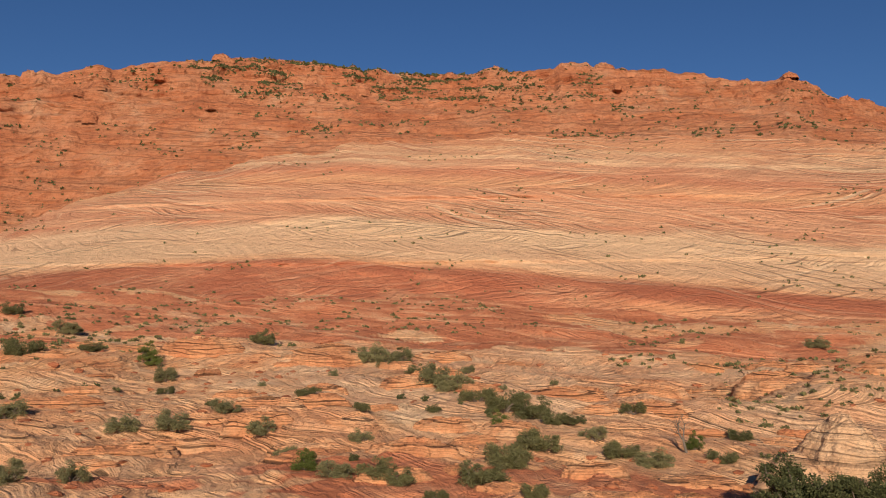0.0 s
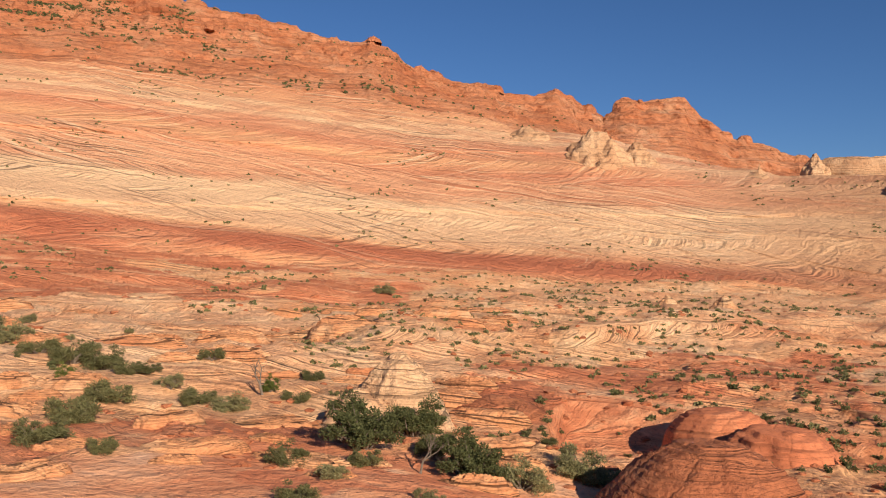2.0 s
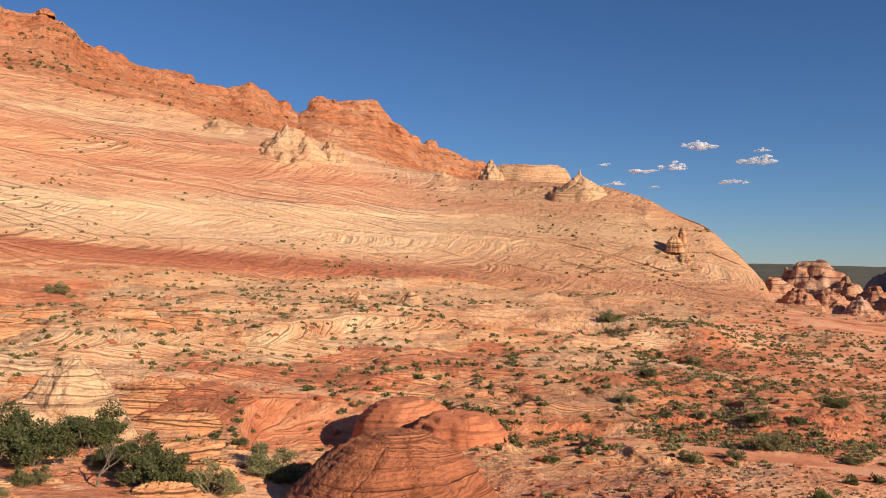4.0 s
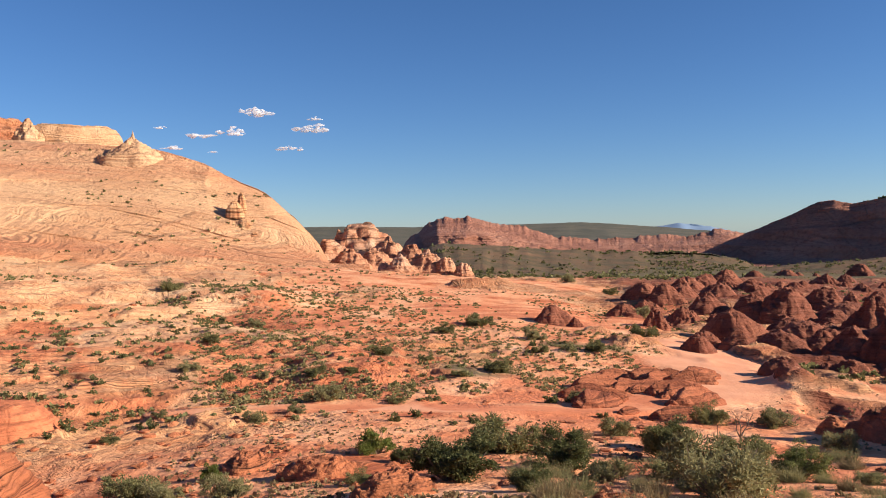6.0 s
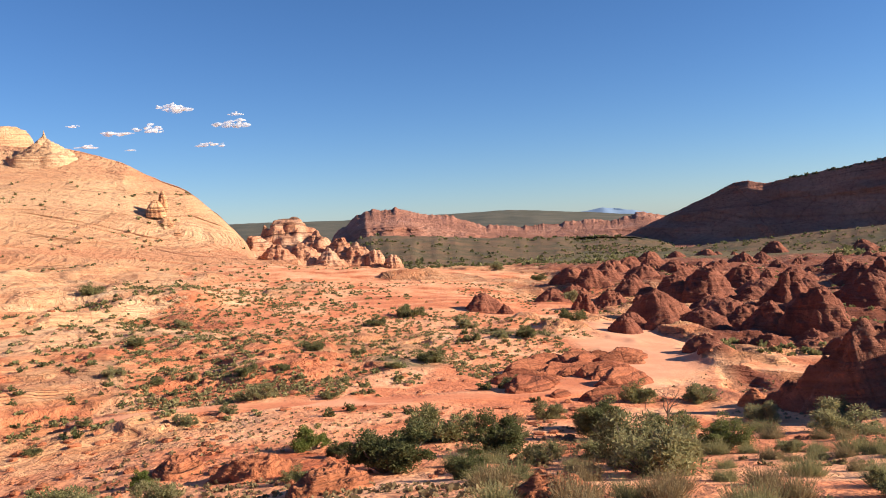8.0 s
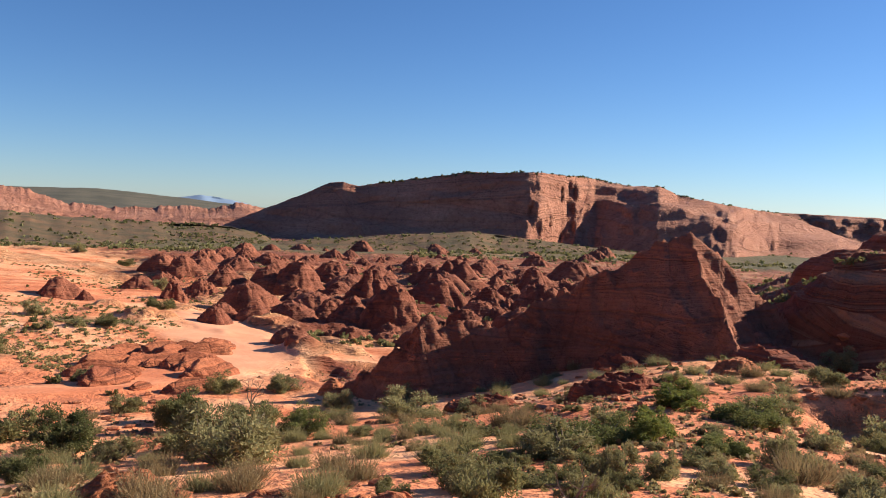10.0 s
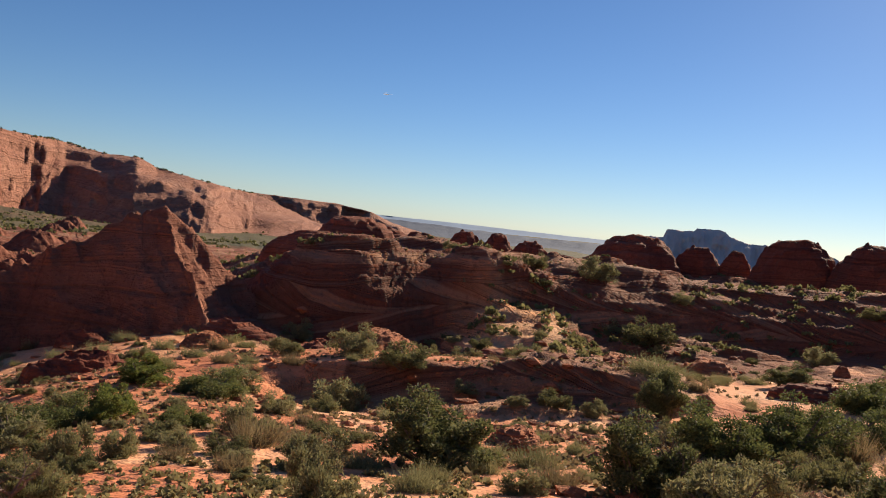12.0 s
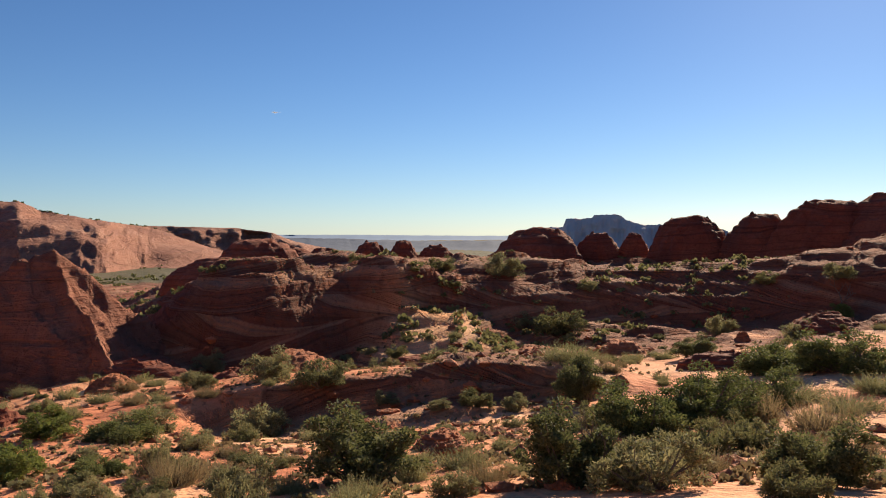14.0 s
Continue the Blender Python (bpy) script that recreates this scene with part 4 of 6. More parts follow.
DOMES = stock(("slickrock_dome", 51, M_DOME, 2.2, 0.07, 11, 0.0), ("slickrock_dome", 52, M_DOME, 1.9, 0.08, 9, 0.15), ("slickrock_dome", 53, M_DOME, 2.6, 0.06, 10, 0.0), ("slickrock_dome", 54, M_TERRA, 3.4, 0.05, 6, 0.0))
PALE = stock(("cream_outcrop", 61, M_PALE, 1.5, 0.12, 12, 0.3), ("cream_outcrop", 62, M_PALE, 2.2, 0.12, 10, 0.1), ("cream_outcrop", 63, M_PALE, 1.1, 0.10, 9, 0.5), ("cream_outcrop", 64, M_PALE, 0.55, 0.05, 10, 0.0))
CRAGS = stock(("orange_crag", 91, M_ORANGE, 2.4, 0.36, 5, 0.0), ("orange_crag", 92, M_ORANGE, 1.7, 0.42, 4, 0.2), ("orange_crag", 93, M_ORANGE, 3.2, 0.32, 5, 0.0))
SLABS = stock(("rock_slab", 71, M_LEDGE, 2.6, 0.34, 4, 0.0), ("rock_slab", 72, M_DOME, 2.2, 0.38, 5, 0.0), ("rock_slab", 73, M_LEDGE, 1.9, 0.44, 4, 0.1))
CRESTS = stock(("crest_knoll", 65, M_CREST, 1.5, 0.34, 8, 0.2), ("crest_knoll", 66, M_CREST, 0.58, 0.16, 9, 0.0), ("crest_knoll", 67, M_CREST, 1.2, 0.22, 8, 0.3))
NOSE_ROCKS = stock(("pink_mound", 95, M_PINK, 1.5, 0.20, 6, 0.2), ("pink_mound", 96, M_PINK, 1.9, 0.22, 5, 0.1), ("pink_mound", 97, M_PINK, 1.2, 0.18, 7, 0.4))
PEBBLE_KNOBS = [knob_mesh("sandstone_outcrop", 36 + k, M_RED, p, 0.3, 5, q, 36, 20) for k, p, q in ((0, 1.4, 0.4), (1, 2.0, 0.1), (2, 1.1, 0.5))]
PLATES = stock(("rock_plate", 101, M_TAN, 4.0, 0.40, 4, 0.0), ("rock_plate", 102, M_TAN, 2.8, 0.5, 3, 0.0), ("rock_plate", 103, M_TAN, 5.0, 0.35, 3, 0.0))
HIVES = stock(("cream_mound", 121, M_HIVE, 1.7, 0.09, 7, 0.3, 80, 56, 0.35))
SLATES = stock(("broken_slab", 111, M_SLATE, 9.0, 0.07, 3, 0.0), ("broken_slab", 112, M_SLATE, 7.0, 0.10, 3, 0.0), ("broken_slab", 113, M_SLATE, 12.0, 0.06, 2, 0.0))
CAPS = stock(("cap_rock", 81, M_CREST, 9.0, 0.10, 5, 0.0))
STOCK = RED_KNOBS + ROUND_KNOBS + DOMES + PALE + SLABS + CAPS + CRAGS + CRESTS + NOSE_ROCKS + PEBBLE_KNOBS + PLATES + SLATES + HIVES


def rest(model, x, y, r, h, turn, label, group="", base=None, stretch=1.0, sink=0.12, lean=0.0):
    """A rock of radius r and height h on the ground, or on a given base height."""
    z = ground_at(x, y) if base is None else base
    ob = copy_thing(model, Matrix.LocRotScale((x, y, z - sink * h), Euler((lean, 0, turn)), (r, r * stretch, h * (1 + sink))))
    return tagged(ob, label, "rock", group)


def crown(model, bearing, d, r, top, turn, label, group="", stretch=1.0):
    """A rock on the ground whose top stands at an elevation of `top` degrees from the knoll."""
    x, y = spot(bearing, d)
    z = ground_at(x, y)
    return rest(model, x, y, r, max(0.4, EYE + d * math.tan(radians(top)) - z), turn, label, group, stretch=stretch)


def knob_field():
    """Red knobs that fill the hollow below the mesa."""
    rnd = random.Random(5)
    placed = [(x, y, r) for x, y, r, h in FRONT_KNOBS]
    for x, y, r, h in FRONT_KNOBS:
        rest(rnd.choice(RED_KNOBS), x, y, r * 1.12, h * 0.92, rnd.uniform(0, 6.3), "tall weathered red sandstone knob with eroded ledges", "red knobs in the hollow", stretch=rnd.uniform(0.8, 1.1))
    for _ in range(1500):
        d = 84 * math.exp(rnd.random() * 1.75)
        a = rnd.uniform(95, 129) if d > 105 else rnd.uniform(99, 119)
        x, y = spot(a, d)
        r = rnd.uniform(0.8, 3.0) * (1 + d / 260)
        if any(math.hypot(x - px, y - py) < 0.6 * (r + pr) for px, py, pr in placed):
            continue
        placed.append((x, y, r))
        rest(rnd.choice(RED_KNOBS), x, y, r, r * rnd.uniform(0.5, 0.9), rnd.uniform(0, 6.3), "weathered red sandstone knob with eroded ledges", "red knobs in the hollow", stretch=rnd.uniform(0.7, 1.2))
        if len(placed) > 150:
            break
    for _ in range(700):
        d = 60 * math.exp(rnd.random() * 1.5)
        a = rnd.uniform(98, 128)
        x, y = spot(a, d)
        r = rnd.uniform(0.5, 1.5) * (1 + d / 240)
        if any(math.hypot(x - px, y - py) < 0.5 * (r + pr) for px, py, pr in placed) or (a > 103 and d < 46 + 0.5 * max(0, a - 112)):
            continue
        placed.append((x, y, r))
        rest(rnd.choice(PEBBLE_KNOBS), x, y, r, r * rnd.uniform(0.5, 1.0), rnd.uniform(0, 6.3), "small broken red sandstone outcrop", "red knobs in the hollow", stretch=rnd.uniform(0.6, 1.2))
        if len(placed) > 290:
            break


FRONT_KNOBS = ((89.4, -12.9, 3.0, 3.3), (110.6, -18.5, 3.1, 3.6), (107.8, -22.0, 3.4, 4.4), (79.1, -21.7, 2.0, 2.4), (76.1, -25.1, 2.9, 4.0), (97.6, -29.2, 2.8, 4.4), (83.1, -9.4, 1.6, 1.5), (125.6, -30.8, 3.6, 4.2), (101.4, -39.3, 4.1, 4.7),
               (93.1, -42.9, 3.2, 3.7), (141.6, -74.7, 4.4, 5.2), (189.5, -111.9, 6.8, 6.4), (144.2, -18.9, 3.5, 3.2), (127.2, -8.8, 3.1, 3.7), (146.6, -60.2, 4.9, 5.2))
knob_field()


def butte():
    """The pyramid of red rock: a sharp tip with a long shoulder that runs down to a small second tip."""
    ridges = (
        ((38.5, -33.0, -6.0), (33.5, -26.2, -0.62), (33.9, -25.0, -1.15), (34.3, -23.8, -2.0), (35.0, -21.4, -3.5), (36.3, -17.7, -5.3), (37.0, -15.3, -6.5), (37.4, -14.2, -5.7), (38.1, -12.1, -8.0), (38.9, -9.8, -10.6)),
        ((33.5, -26.2, -0.62), (31.6, -25.6, -3.0), (29.9, -25.0, -5.0), (27.6, -24.6, -7.0)),
        ((33.5, -26.2, -0.62), (32.4, -28.0, -2.5), (31.4, -29.6, -4.3), (30.2, -31.6, -6.6)))
    u, v = np.meshgrid(np.arange(16, 60, 0.14), np.arange(-50, 2, 0.14))
    wu, wv = u + 1.3 * fbm(u * 0.22, v * 0.22, 3, 151), v + 1.3 * fbm(u * 0.22, v * 0.22, 3, 152)
    near_tip = ease(0.5, 4, np.hypot(u - 33.5, v + 26.2))
    wu, wv = u + (wu - u) * near_tip, v + (wv - v) * near_tip
    best = np.full(u.shape, -99.0)
    for crest in ridges:
        for (ax, ay, az), (bx, by, bz) in zip(crest, crest[1:]):
            t = np.clip(((wu - ax) * (bx - ax) + (wv - ay) * (by - ay)) / ((bx - ax) ** 2 + (by - ay) ** 2), 0, 1)
            dist = np.hypot(wu - ax - t * (bx - ax), wv - ay - t * (by - ay))
            best = np.maximum(best, az + t * (bz - az) - 1.2 * dist - 0.35 * np.minimum(dist, 1.5))
    tip = np.hypot(u - 33.5, v + 26.2)
    rough = ease(0.4, 5, tip)
    z = best + 0.9 * ridged(u * 0.15, v * 0.15, 5, 141) * rough + 0.6 * ridged(u * 0.42, v * 0.42, 4, 145) * (0.3 + 0.7 * rough) + 0.35 * ridged(u * 1.1, v * 1.1, 3, 147) * (0.4 + 0.6 * rough) + 0.2 * fbm(u * 2.2, v * 2.2, 3, 143)
    tilt = 0.22 * u + 0.10 * v + 0.3 * fbm(u * 0.2, v * 0.2, 3, 144)
    z = z + (terrace(z + tilt, 0.5, 2.6) - tilt - z) * 0.42 * (0.3 + 0.7 * rough)
    low = height(u, v) - EYE
    keep = z > low - 0.8
    z = np.where(keep, z, low - 0.8)
    ob = sheet("butte", u, v, z + EYE, M_BUTTE)
    bm = bmesh.new()
    bm.from_mesh(ob.data)
    flags = keep.ravel()
    bmesh.ops.delete(bm, geom=[w for w in bm.verts if not flags[w.index]], context="VERTS")
    bm.to_mesh(ob.data)
    bm.free()
    return tagged(ob, "pyramid-shaped red sandstone butte with a long shoulder", "butte")


butte()

# the dark ledge and its rounded tops
LEDGE_TOPS = ((138.2, 58, 2.6, -1.6, 2), (140.6, 62, 2.6, -0.35, 1), (142.6, 64, 2.4, -0.85, 0), (145.0, 66, 2.2, -1.0, 2), (148.2, 74, 1.7, -0.5, 0), (150.5, 74, 1.6, -0.5, 2), (152.7, 74, 1.7, -0.75, 0), (160.0, 86, 4.6, 0.4, 1), (163.9, 88, 2.4, 0.1, 0), (166.2, 88, 1.3, 0.0, 2),
              (168.1, 86, 1.2, 0.5, 2), (170.0, 84, 3.0, 1.15, 1), (174.2, 82, 3.4, 1.35, 0), (178.2, 80, 4.2, 2.1, 1), (182.5, 80, 6.0, 2.6, 0), (188.5, 78, 6.0, 3.0, 1), (157.0, 92, 1.8, -1.3, 0), (155.0, 92, 1.6, -1.5, 1))
for i, (a, d, r, top, k) in enumerate(LEDGE_TOPS):
    crown(ROUND_KNOBS[k], a, d, r * 1.3, top, i * 1.7, "rounded dark red sandstone dome on the ledge", "domes along the ledge", stretch=0.9)

LEDGE_ROCKS = ((15.5, -29.5, 1.8, 0.6), (9.7, -37.2, 1.8, 0.7), (22.8, -27.6, 2.6, 0.7), (7.4, -38.4, 0.35, 0.45), (5.0, -41.6, 0.5, 0.4), (23.1, -15.7, 1.6, 0.7), (28.0, -26.0, 2.6, 0.9), (19.1, -25.3, 2.8, 0.8),
               (26.9, -12.6, 1.5, 0.6), (4.0, -30.5, 1.8, 0.6), (12.5, -33.6, 1.8, 0.6), (1.5, -44.0, 2.2, 0.7), (30.5, -20.5, 1.5, 0.7), (25.0, -22.0, 1.2, 0.5))
for i, (x, y, r, h) in enumerate(LEDGE_ROCKS):
    rest(SLABS[i % 3], x, y, r, h, i * 2.1, "flat-topped red sandstone ledge rock half buried in sand", "ledge rocks", stretch=random.uniform(0.5, 0.8))
for x, y, r, h in ((7.2, -14.4, 0.55, 0.3), (8.0, -15.7, 0.8, 0.35), (14.2, -0.1, 0.8, 0.4), (18.4, 4.8, 1.2, 0.6), (23.7, 8.3, 1.3, 0.6), (25.4, 11.6, 1.2, 0.5)):
    rest(SLABS[1], x, y, r, h, x, "red sandstone slab on the sandy slope", "near slabs", stretch=0.7)


def broken_slabs():
    """A heap of tilted plates where a ledge has broken up beside the wash."""
    rnd = random.Random(83)
    for k in range(46):
        x, y = spot(rnd.uniform(88.8, 96.2), rnd.uniform(43, 60))
        big = rnd.random() ** 2
        rest(SLATES[k % 3], x, y, 0.7 + 1.4 * big, 0.3 + 0.4 * big, radians(-62) + rnd.gauss(0, 0.3), "tilted plate of broken red sandstone beside the wash", "broken slabs", lean=rnd.uniform(0.4, 0.8), stretch=rnd.uniform(0.45, 0.75), sink=0.5)


broken_slabs()
for i, (x, y, r, h) in enumerate(((93.9, 5.8, 2.3, 1.9), (91.2, 3.2, 1.0, 1.1), (98.8, -5.8, 1.5, 2.0), (76.9, -8.2, 1.6, 1.6), (39.3, -9.9, 0.7, 0.8), (110, -2.5, 2.4, 1.7), (118, -5.5, 3.0, 2.2), (132, -6, 3.2, 2.4))):
    rest(RED_KNOBS[(i + 1) % 5] if i != 4 else DOMES[1], x, y, r, h, i * 1.1, "low red sandstone outcrop in the sand", "outcrops")

def plates():
    """Low layered plates of slickrock that stand proud of the ground."""
    rnd = random.Random(61)
    placed = []
    for _ in range(1200):
        a, d = rnd.uniform(-29, 33), 26 * math.exp(rnd.random() * 1.25)
        x, y = spot(a, d)
        r = rnd.uniform(0.7, 2.4) * (0.7 + d / 80)
        if noise.noise((x * 0.08, y * 0.08, 2.0)) < -0.05 or any(math.hypot(x - px, y - py) < 0.75 * (r + pr) for px, py, pr in placed):
            continue
        placed.append((x, y, r))
        rest(rnd.choice(PLATES), x, y, r, r * rnd.uniform(0.18, 0.36), radians(-a) + rnd.gauss(0, 0.5), "low layered tan slickrock plate", "slickrock plates", stretch=rnd.uniform(0.35, 0.6), sink=0.3, lean=rnd.uniform(-0.05, 0.12))
        if len(placed) >= 90:
            break


plates()

# slickrock domes below the knoll
NEAR_DOMES = ((46.4, 30, 4.1, -11.0, 0), (46.9, 47, 2.5, -8.9, 3), (50.3, 43, 2.8, -9.8, 3), (32.0, 48, 2.5, -8.7, 1))
for i, (a, d, r, top, k) in enumerate(NEAR_DOMES):
    crown(DOMES[k], a, d, r, top, i * 2.0 + 0.4, "smooth terracotta slickrock dome with fine bedding lines", "slickrock domes")
crown(HIVES[0], 25.4, 41, 3.5, -5.8, 0.7, "cream layered sandstone mound like a beehive", "", 0.9)
crown(HIVES[0], 22.6, 38.5, 2.2, -8.3, 1.9, "low cream sandstone hump", "")
for a, d, r, h in ((43.5, 110, 1.7, 1.9), (47.1, 108, 2.0, 2.1), (45.6, 109, 0.8, 0.5)):
    x, y = spot(a, d)
    rest(PALE[0], x, y, r, h, a, "small pale sandstone cone on the flat", "small cones")

# rocks that crown the hill
CREST = ((38.7, 256, 12, 13, 9.5, 0), (49.2, 262, 8.0, 7.0, 7.0, 1), (58.6, 243, 8.5, 7.0, 6.95, 1), (52.5, 280, 4.0, 6.0, 7.5, 2), (34.0, 276, 8.0, 5.5, 9.7, 0), (41.3, 262, 7, 8, 8.6, 2))
for a, d, r, h, top, k in CREST:
    x, y = spot(a, d)
    rest(CRESTS[k], x, y, r, h, a, "pale sandstone knoll standing on the crest of the hill", "crest knobs", base=EYE + d * math.tan(radians(top)) - h)
x, y = spot(55.0, 290)
rest(CAPS[0], x, y, 15.5, 5.0, radians(-55), "flat cream cap rock along the crest", "", base=EYE + 290 * math.tan(radians(7.15)) - 5.0, stretch=0.5)
for a, d, r, h, el in ((65.4, 209, 1.1, 2.6, 2.75), (64.9, 208, 1.9, 2.2, 2.2), (65.5, 205, 3.0, 3.2, 0.9), (67.0, 199, 3.6, 4.2, -0.9), (66.2, 201, 1.8, 2.0, 0.1)):
    x, y = spot(a, d)
    rest(PALE[1], x, y, r, h, a * 3, "weathered tan boulder perched on the hill's nose", "perched boulders", base=EYE + d * math.tan(radians(el)) - h * 0.7)
NOSE = ((71.2, 226, 11.0, -0.3, 0), (73.5, 262, 17.0, 0.85, 1), (75.3, 248, 13.0, -0.15, 2), (76.8, 238, 10.0, -0.75, 0), (78.0, 234, 9.0, -1.1, 2), (79.2, 230, 5.4, -1.7, 1), (72.6, 216, 8.4, -0.95, 0), (74.3, 222, 9.0, -0.95, 2), (76.0, 216, 6.0, -1.4, 2), (80.4, 225, 4.0, -2.1, 1), (70.2, 204, 4.0, -1.5, 0))
for a, d, r, top, k in NOSE:
    crown(NOSE_ROCKS[k], a, d, r * 0.85, top, a * 5, "pink and cream sandstone mound beyond the hill", "mounds beyond the hill")


def crag_rocks():
    """Blocks that stand out along the top of the orange ridge."""
    rnd = random.Random(77)
    co = np.empty(len(bpy.data.objects["orange_ridge"].data.vertices) * 3, np.float32)
    bpy.data.objects["orange_ridge"].data.vertices.foreach_get("co", co)
    co = co.reshape(260, -1, 3)[:, ::-1]
    for _ in range(95):
        col = rnd.randrange(60, co.shape[1] - 60)
        row = int(240 * (1 - 0.5 * rnd.random() ** 1.6)) - 3
        x, y, z = (float(v) for v in co[row, col])
        r = rnd.uniform(1.8, 4.6)
        h = r * rnd.uniform(0.5, 0.9)
        rest(rnd.choice(CRAGS), x, y, r, h, rnd.uniform(0, 6.3), "blocky orange sandstone crag on the ridge", "ridge crags", base=z - 0.25 * h, stretch=rnd.uniform(0.6, 1.0))


crag_rocks()
for s in STOCK:
    bpy.data.objects.remove(s)


# ---- plants ----
def leaf_mesh(name, p, size, up, rnd, material, parent, long=1.6):
    """Small leaves at the points p, leaning towards the directions up."""
    n = len(p)
    v = up + 0.9 * rnd.normal(size=(n, 3))
    v /= np.linalg.norm(v, axis=1)[:, None]
    u = np.cross(v, rnd.normal(size=(n, 3)))
    u /= np.linalg.norm(u, axis=1)[:, None]
    s = (size * rnd.uniform(0.6, 1.4, n))[:, None]
    co = np.stack([p - 0.5 * u * s, p + 0.5 * u * s, p + 0.25 * u * s + v * s * long, p - 0.25 * u * s + v * s * long], 1).reshape(-1, 3)
    me = bpy.data.meshes.new(name)
    me.vertices.add(4 * n)
    me.vertices.foreach_set("co", co.astype(np.float32).ravel())
    me.loops.add(4 * n)
    me.loops.foreach_set("vertex_index", np.arange(4 * n, dtype=np.int32))
    me.polygons.add(n)
    me.polygons.foreach_set("loop_start", np.arange(0, 4 * n, 4, dtype=np.int32))
    me.update(calc_edges=True)
    me.materials.append(material)
    ob = new(name, me)
    ob.parent = parent
    return ob


def limb(bm, a, b, ra, rb, sides=5):
    """A tapered stick from a to b."""
    a, b = Vector(a), Vector(b)
    q = (b - a).to_track_quat("Z", "Y")
    rings = []
    for c, r in ((a, ra), (b, rb)):
        rings.append([bm.verts.new(c + q @ Vector((r * math.cos(t), r * math.sin(t), 0))) for t in (2 * math.pi * k / sides for k in range(sides))])
    for k in range(sides):
        bm.faces.new((rings[0][k], rings[0][(k + 1) % sides], rings[1][(k + 1) % sides], rings[1][k]))


def woody_plant(name, seed, material, clumps, leaves, size, tall, spread, open_base, label, category, long=1.5):
    """A bush about one metre wide: stems and limbs, and an uneven crown of leaf clumps gathered in lobes."""
    rnd = np.random.default_rng(seed)
    base = new(name)
    bm = bmesh.new()
    pts, ups = [], []
    lobes = []
    for k in range(5):
        t, r = k * 2.4 + rnd.uniform(0, 1.2), 0.33 * spread * math.sqrt(rnd.uniform(0.08, 1))
        lobes.append((r * math.cos(t), r * math.sin(t), rnd.uniform(0.12, 0.22) * spread, tall * rnd.uniform(0.55, 1.0)))
    for c in range(clumps):
        lx, ly, lr, lh = lobes[c % 5]
        t, r = rnd.uniform(0, 2 * math.pi), math.sqrt(rnd.uniform(0, 1))
        z = lh * (open_base + (1 - open_base) * rnd.uniform(0.08, 1) * math.sqrt(max(0.03, 1 - r * r * 0.9)))
        centre = np.array([lx + lr * r * math.cos(t), ly + lr * r * math.sin(t), z])
        elbow = (centre[0] * 0.5 + rnd.normal() * 0.04, centre[1] * 0.5 + rnd.normal() * 0.04, z * 0.5)
        if c % 2 == 0:
            limb(bm, (rnd.normal() * 0.03, rnd.normal() * 0.03, -0.05), elbow, 0.020, 0.012)
            limb(bm, elbow, centre, 0.012, 0.004, 4)
            if c % 4 == 0:
                limb(bm, centre, centre * 1.12 + rnd.normal(size=3) * 0.04 + np.array([0, 0, 0.05]), 0.005, 0.002, 3)
        w = rnd.uniform(0.05, 0.12) * spread
        q = rnd.normal(size=(leaves, 3))
        q /= np.linalg.norm(q, axis=1)[:, None]
        q = q * (w * rnd.uniform(0.3, 1.25, leaves) ** 0.7)[:, None] * np.array([1, 1, 0.8])
        pts.append(centre + q)
        ups.append(q / w + np.array([0, 0, 0.6]))
    part("stem", bm, M_BARK, base, "grey twisted stems")
    p = np.concatenate(pts)
    p[:, 2] = np.maximum(p[:, 2], 0.01)
    leaf_mesh("foliage", p, size, np.concatenate(ups), rnd, material, base, long)
    return tagged(base, label, category)


def brush(name, seed, material, blades, tall, label, category, thick=0.008, lean=0.55):
    """A tuft of stalks one metre wide that fan out from the ground."""
    rnd = np.random.default_rng(seed)
    base = new(name)
    t, s = rnd.uniform(0, 2 * math.pi, blades), np.sqrt(rnd.uniform(0, 1, blades))
    root = np.stack([0.3 * s * np.cos(t), 0.3 * s * np.sin(t), np.zeros(blades)], 1) + 0.05 * rnd.normal(size=(blades, 3)) * np.array([1, 1, 0])
    up = np.stack([lean * s * np.cos(t), lean * s * np.sin(t), np.full(blades, 1.0)], 1) + 0.42 * rnd.normal(size=(blades, 3))
    up /= np.linalg.norm(up, axis=1)[:, None]
    length = (tall * rnd.uniform(0.25, 1.0, blades) ** 0.8 * (0.75 + 0.4 * np.sin(3 * t + seed)))[:, None]
    side = np.cross(up, rnd.normal(size=(blades, 3)))
    side = side / np.linalg.norm(side, axis=1)[:, None] * thick
    tipx = root + up * length
    mid = root + up * length * 0.55 - np.array([0, 0, 0.02])
    co = np.stack([root - side, root + side, mid + side, mid - side, tipx], 1).reshape(-1, 3)
    idx = np.arange(blades)[:, None] * 5
    faces = np.concatenate([idx + np.array([[0, 1, 2, 3]])]).tolist() + (idx + np.array([[3, 2, 4]])).tolist()
    me = bpy.data.meshes.new("tuft")
    me.from_pydata(co.tolist(), [], faces)
    me.materials.append(material)
    st = new("tuft", me)
    st.parent = base
    q = root + up * length * rnd.uniform(0.4, 1.0, (blades, 1))
    leaf_mesh("foliage", q, 0.017, up, rnd, material, base, 1.8)
    return tagged(base, label, category)


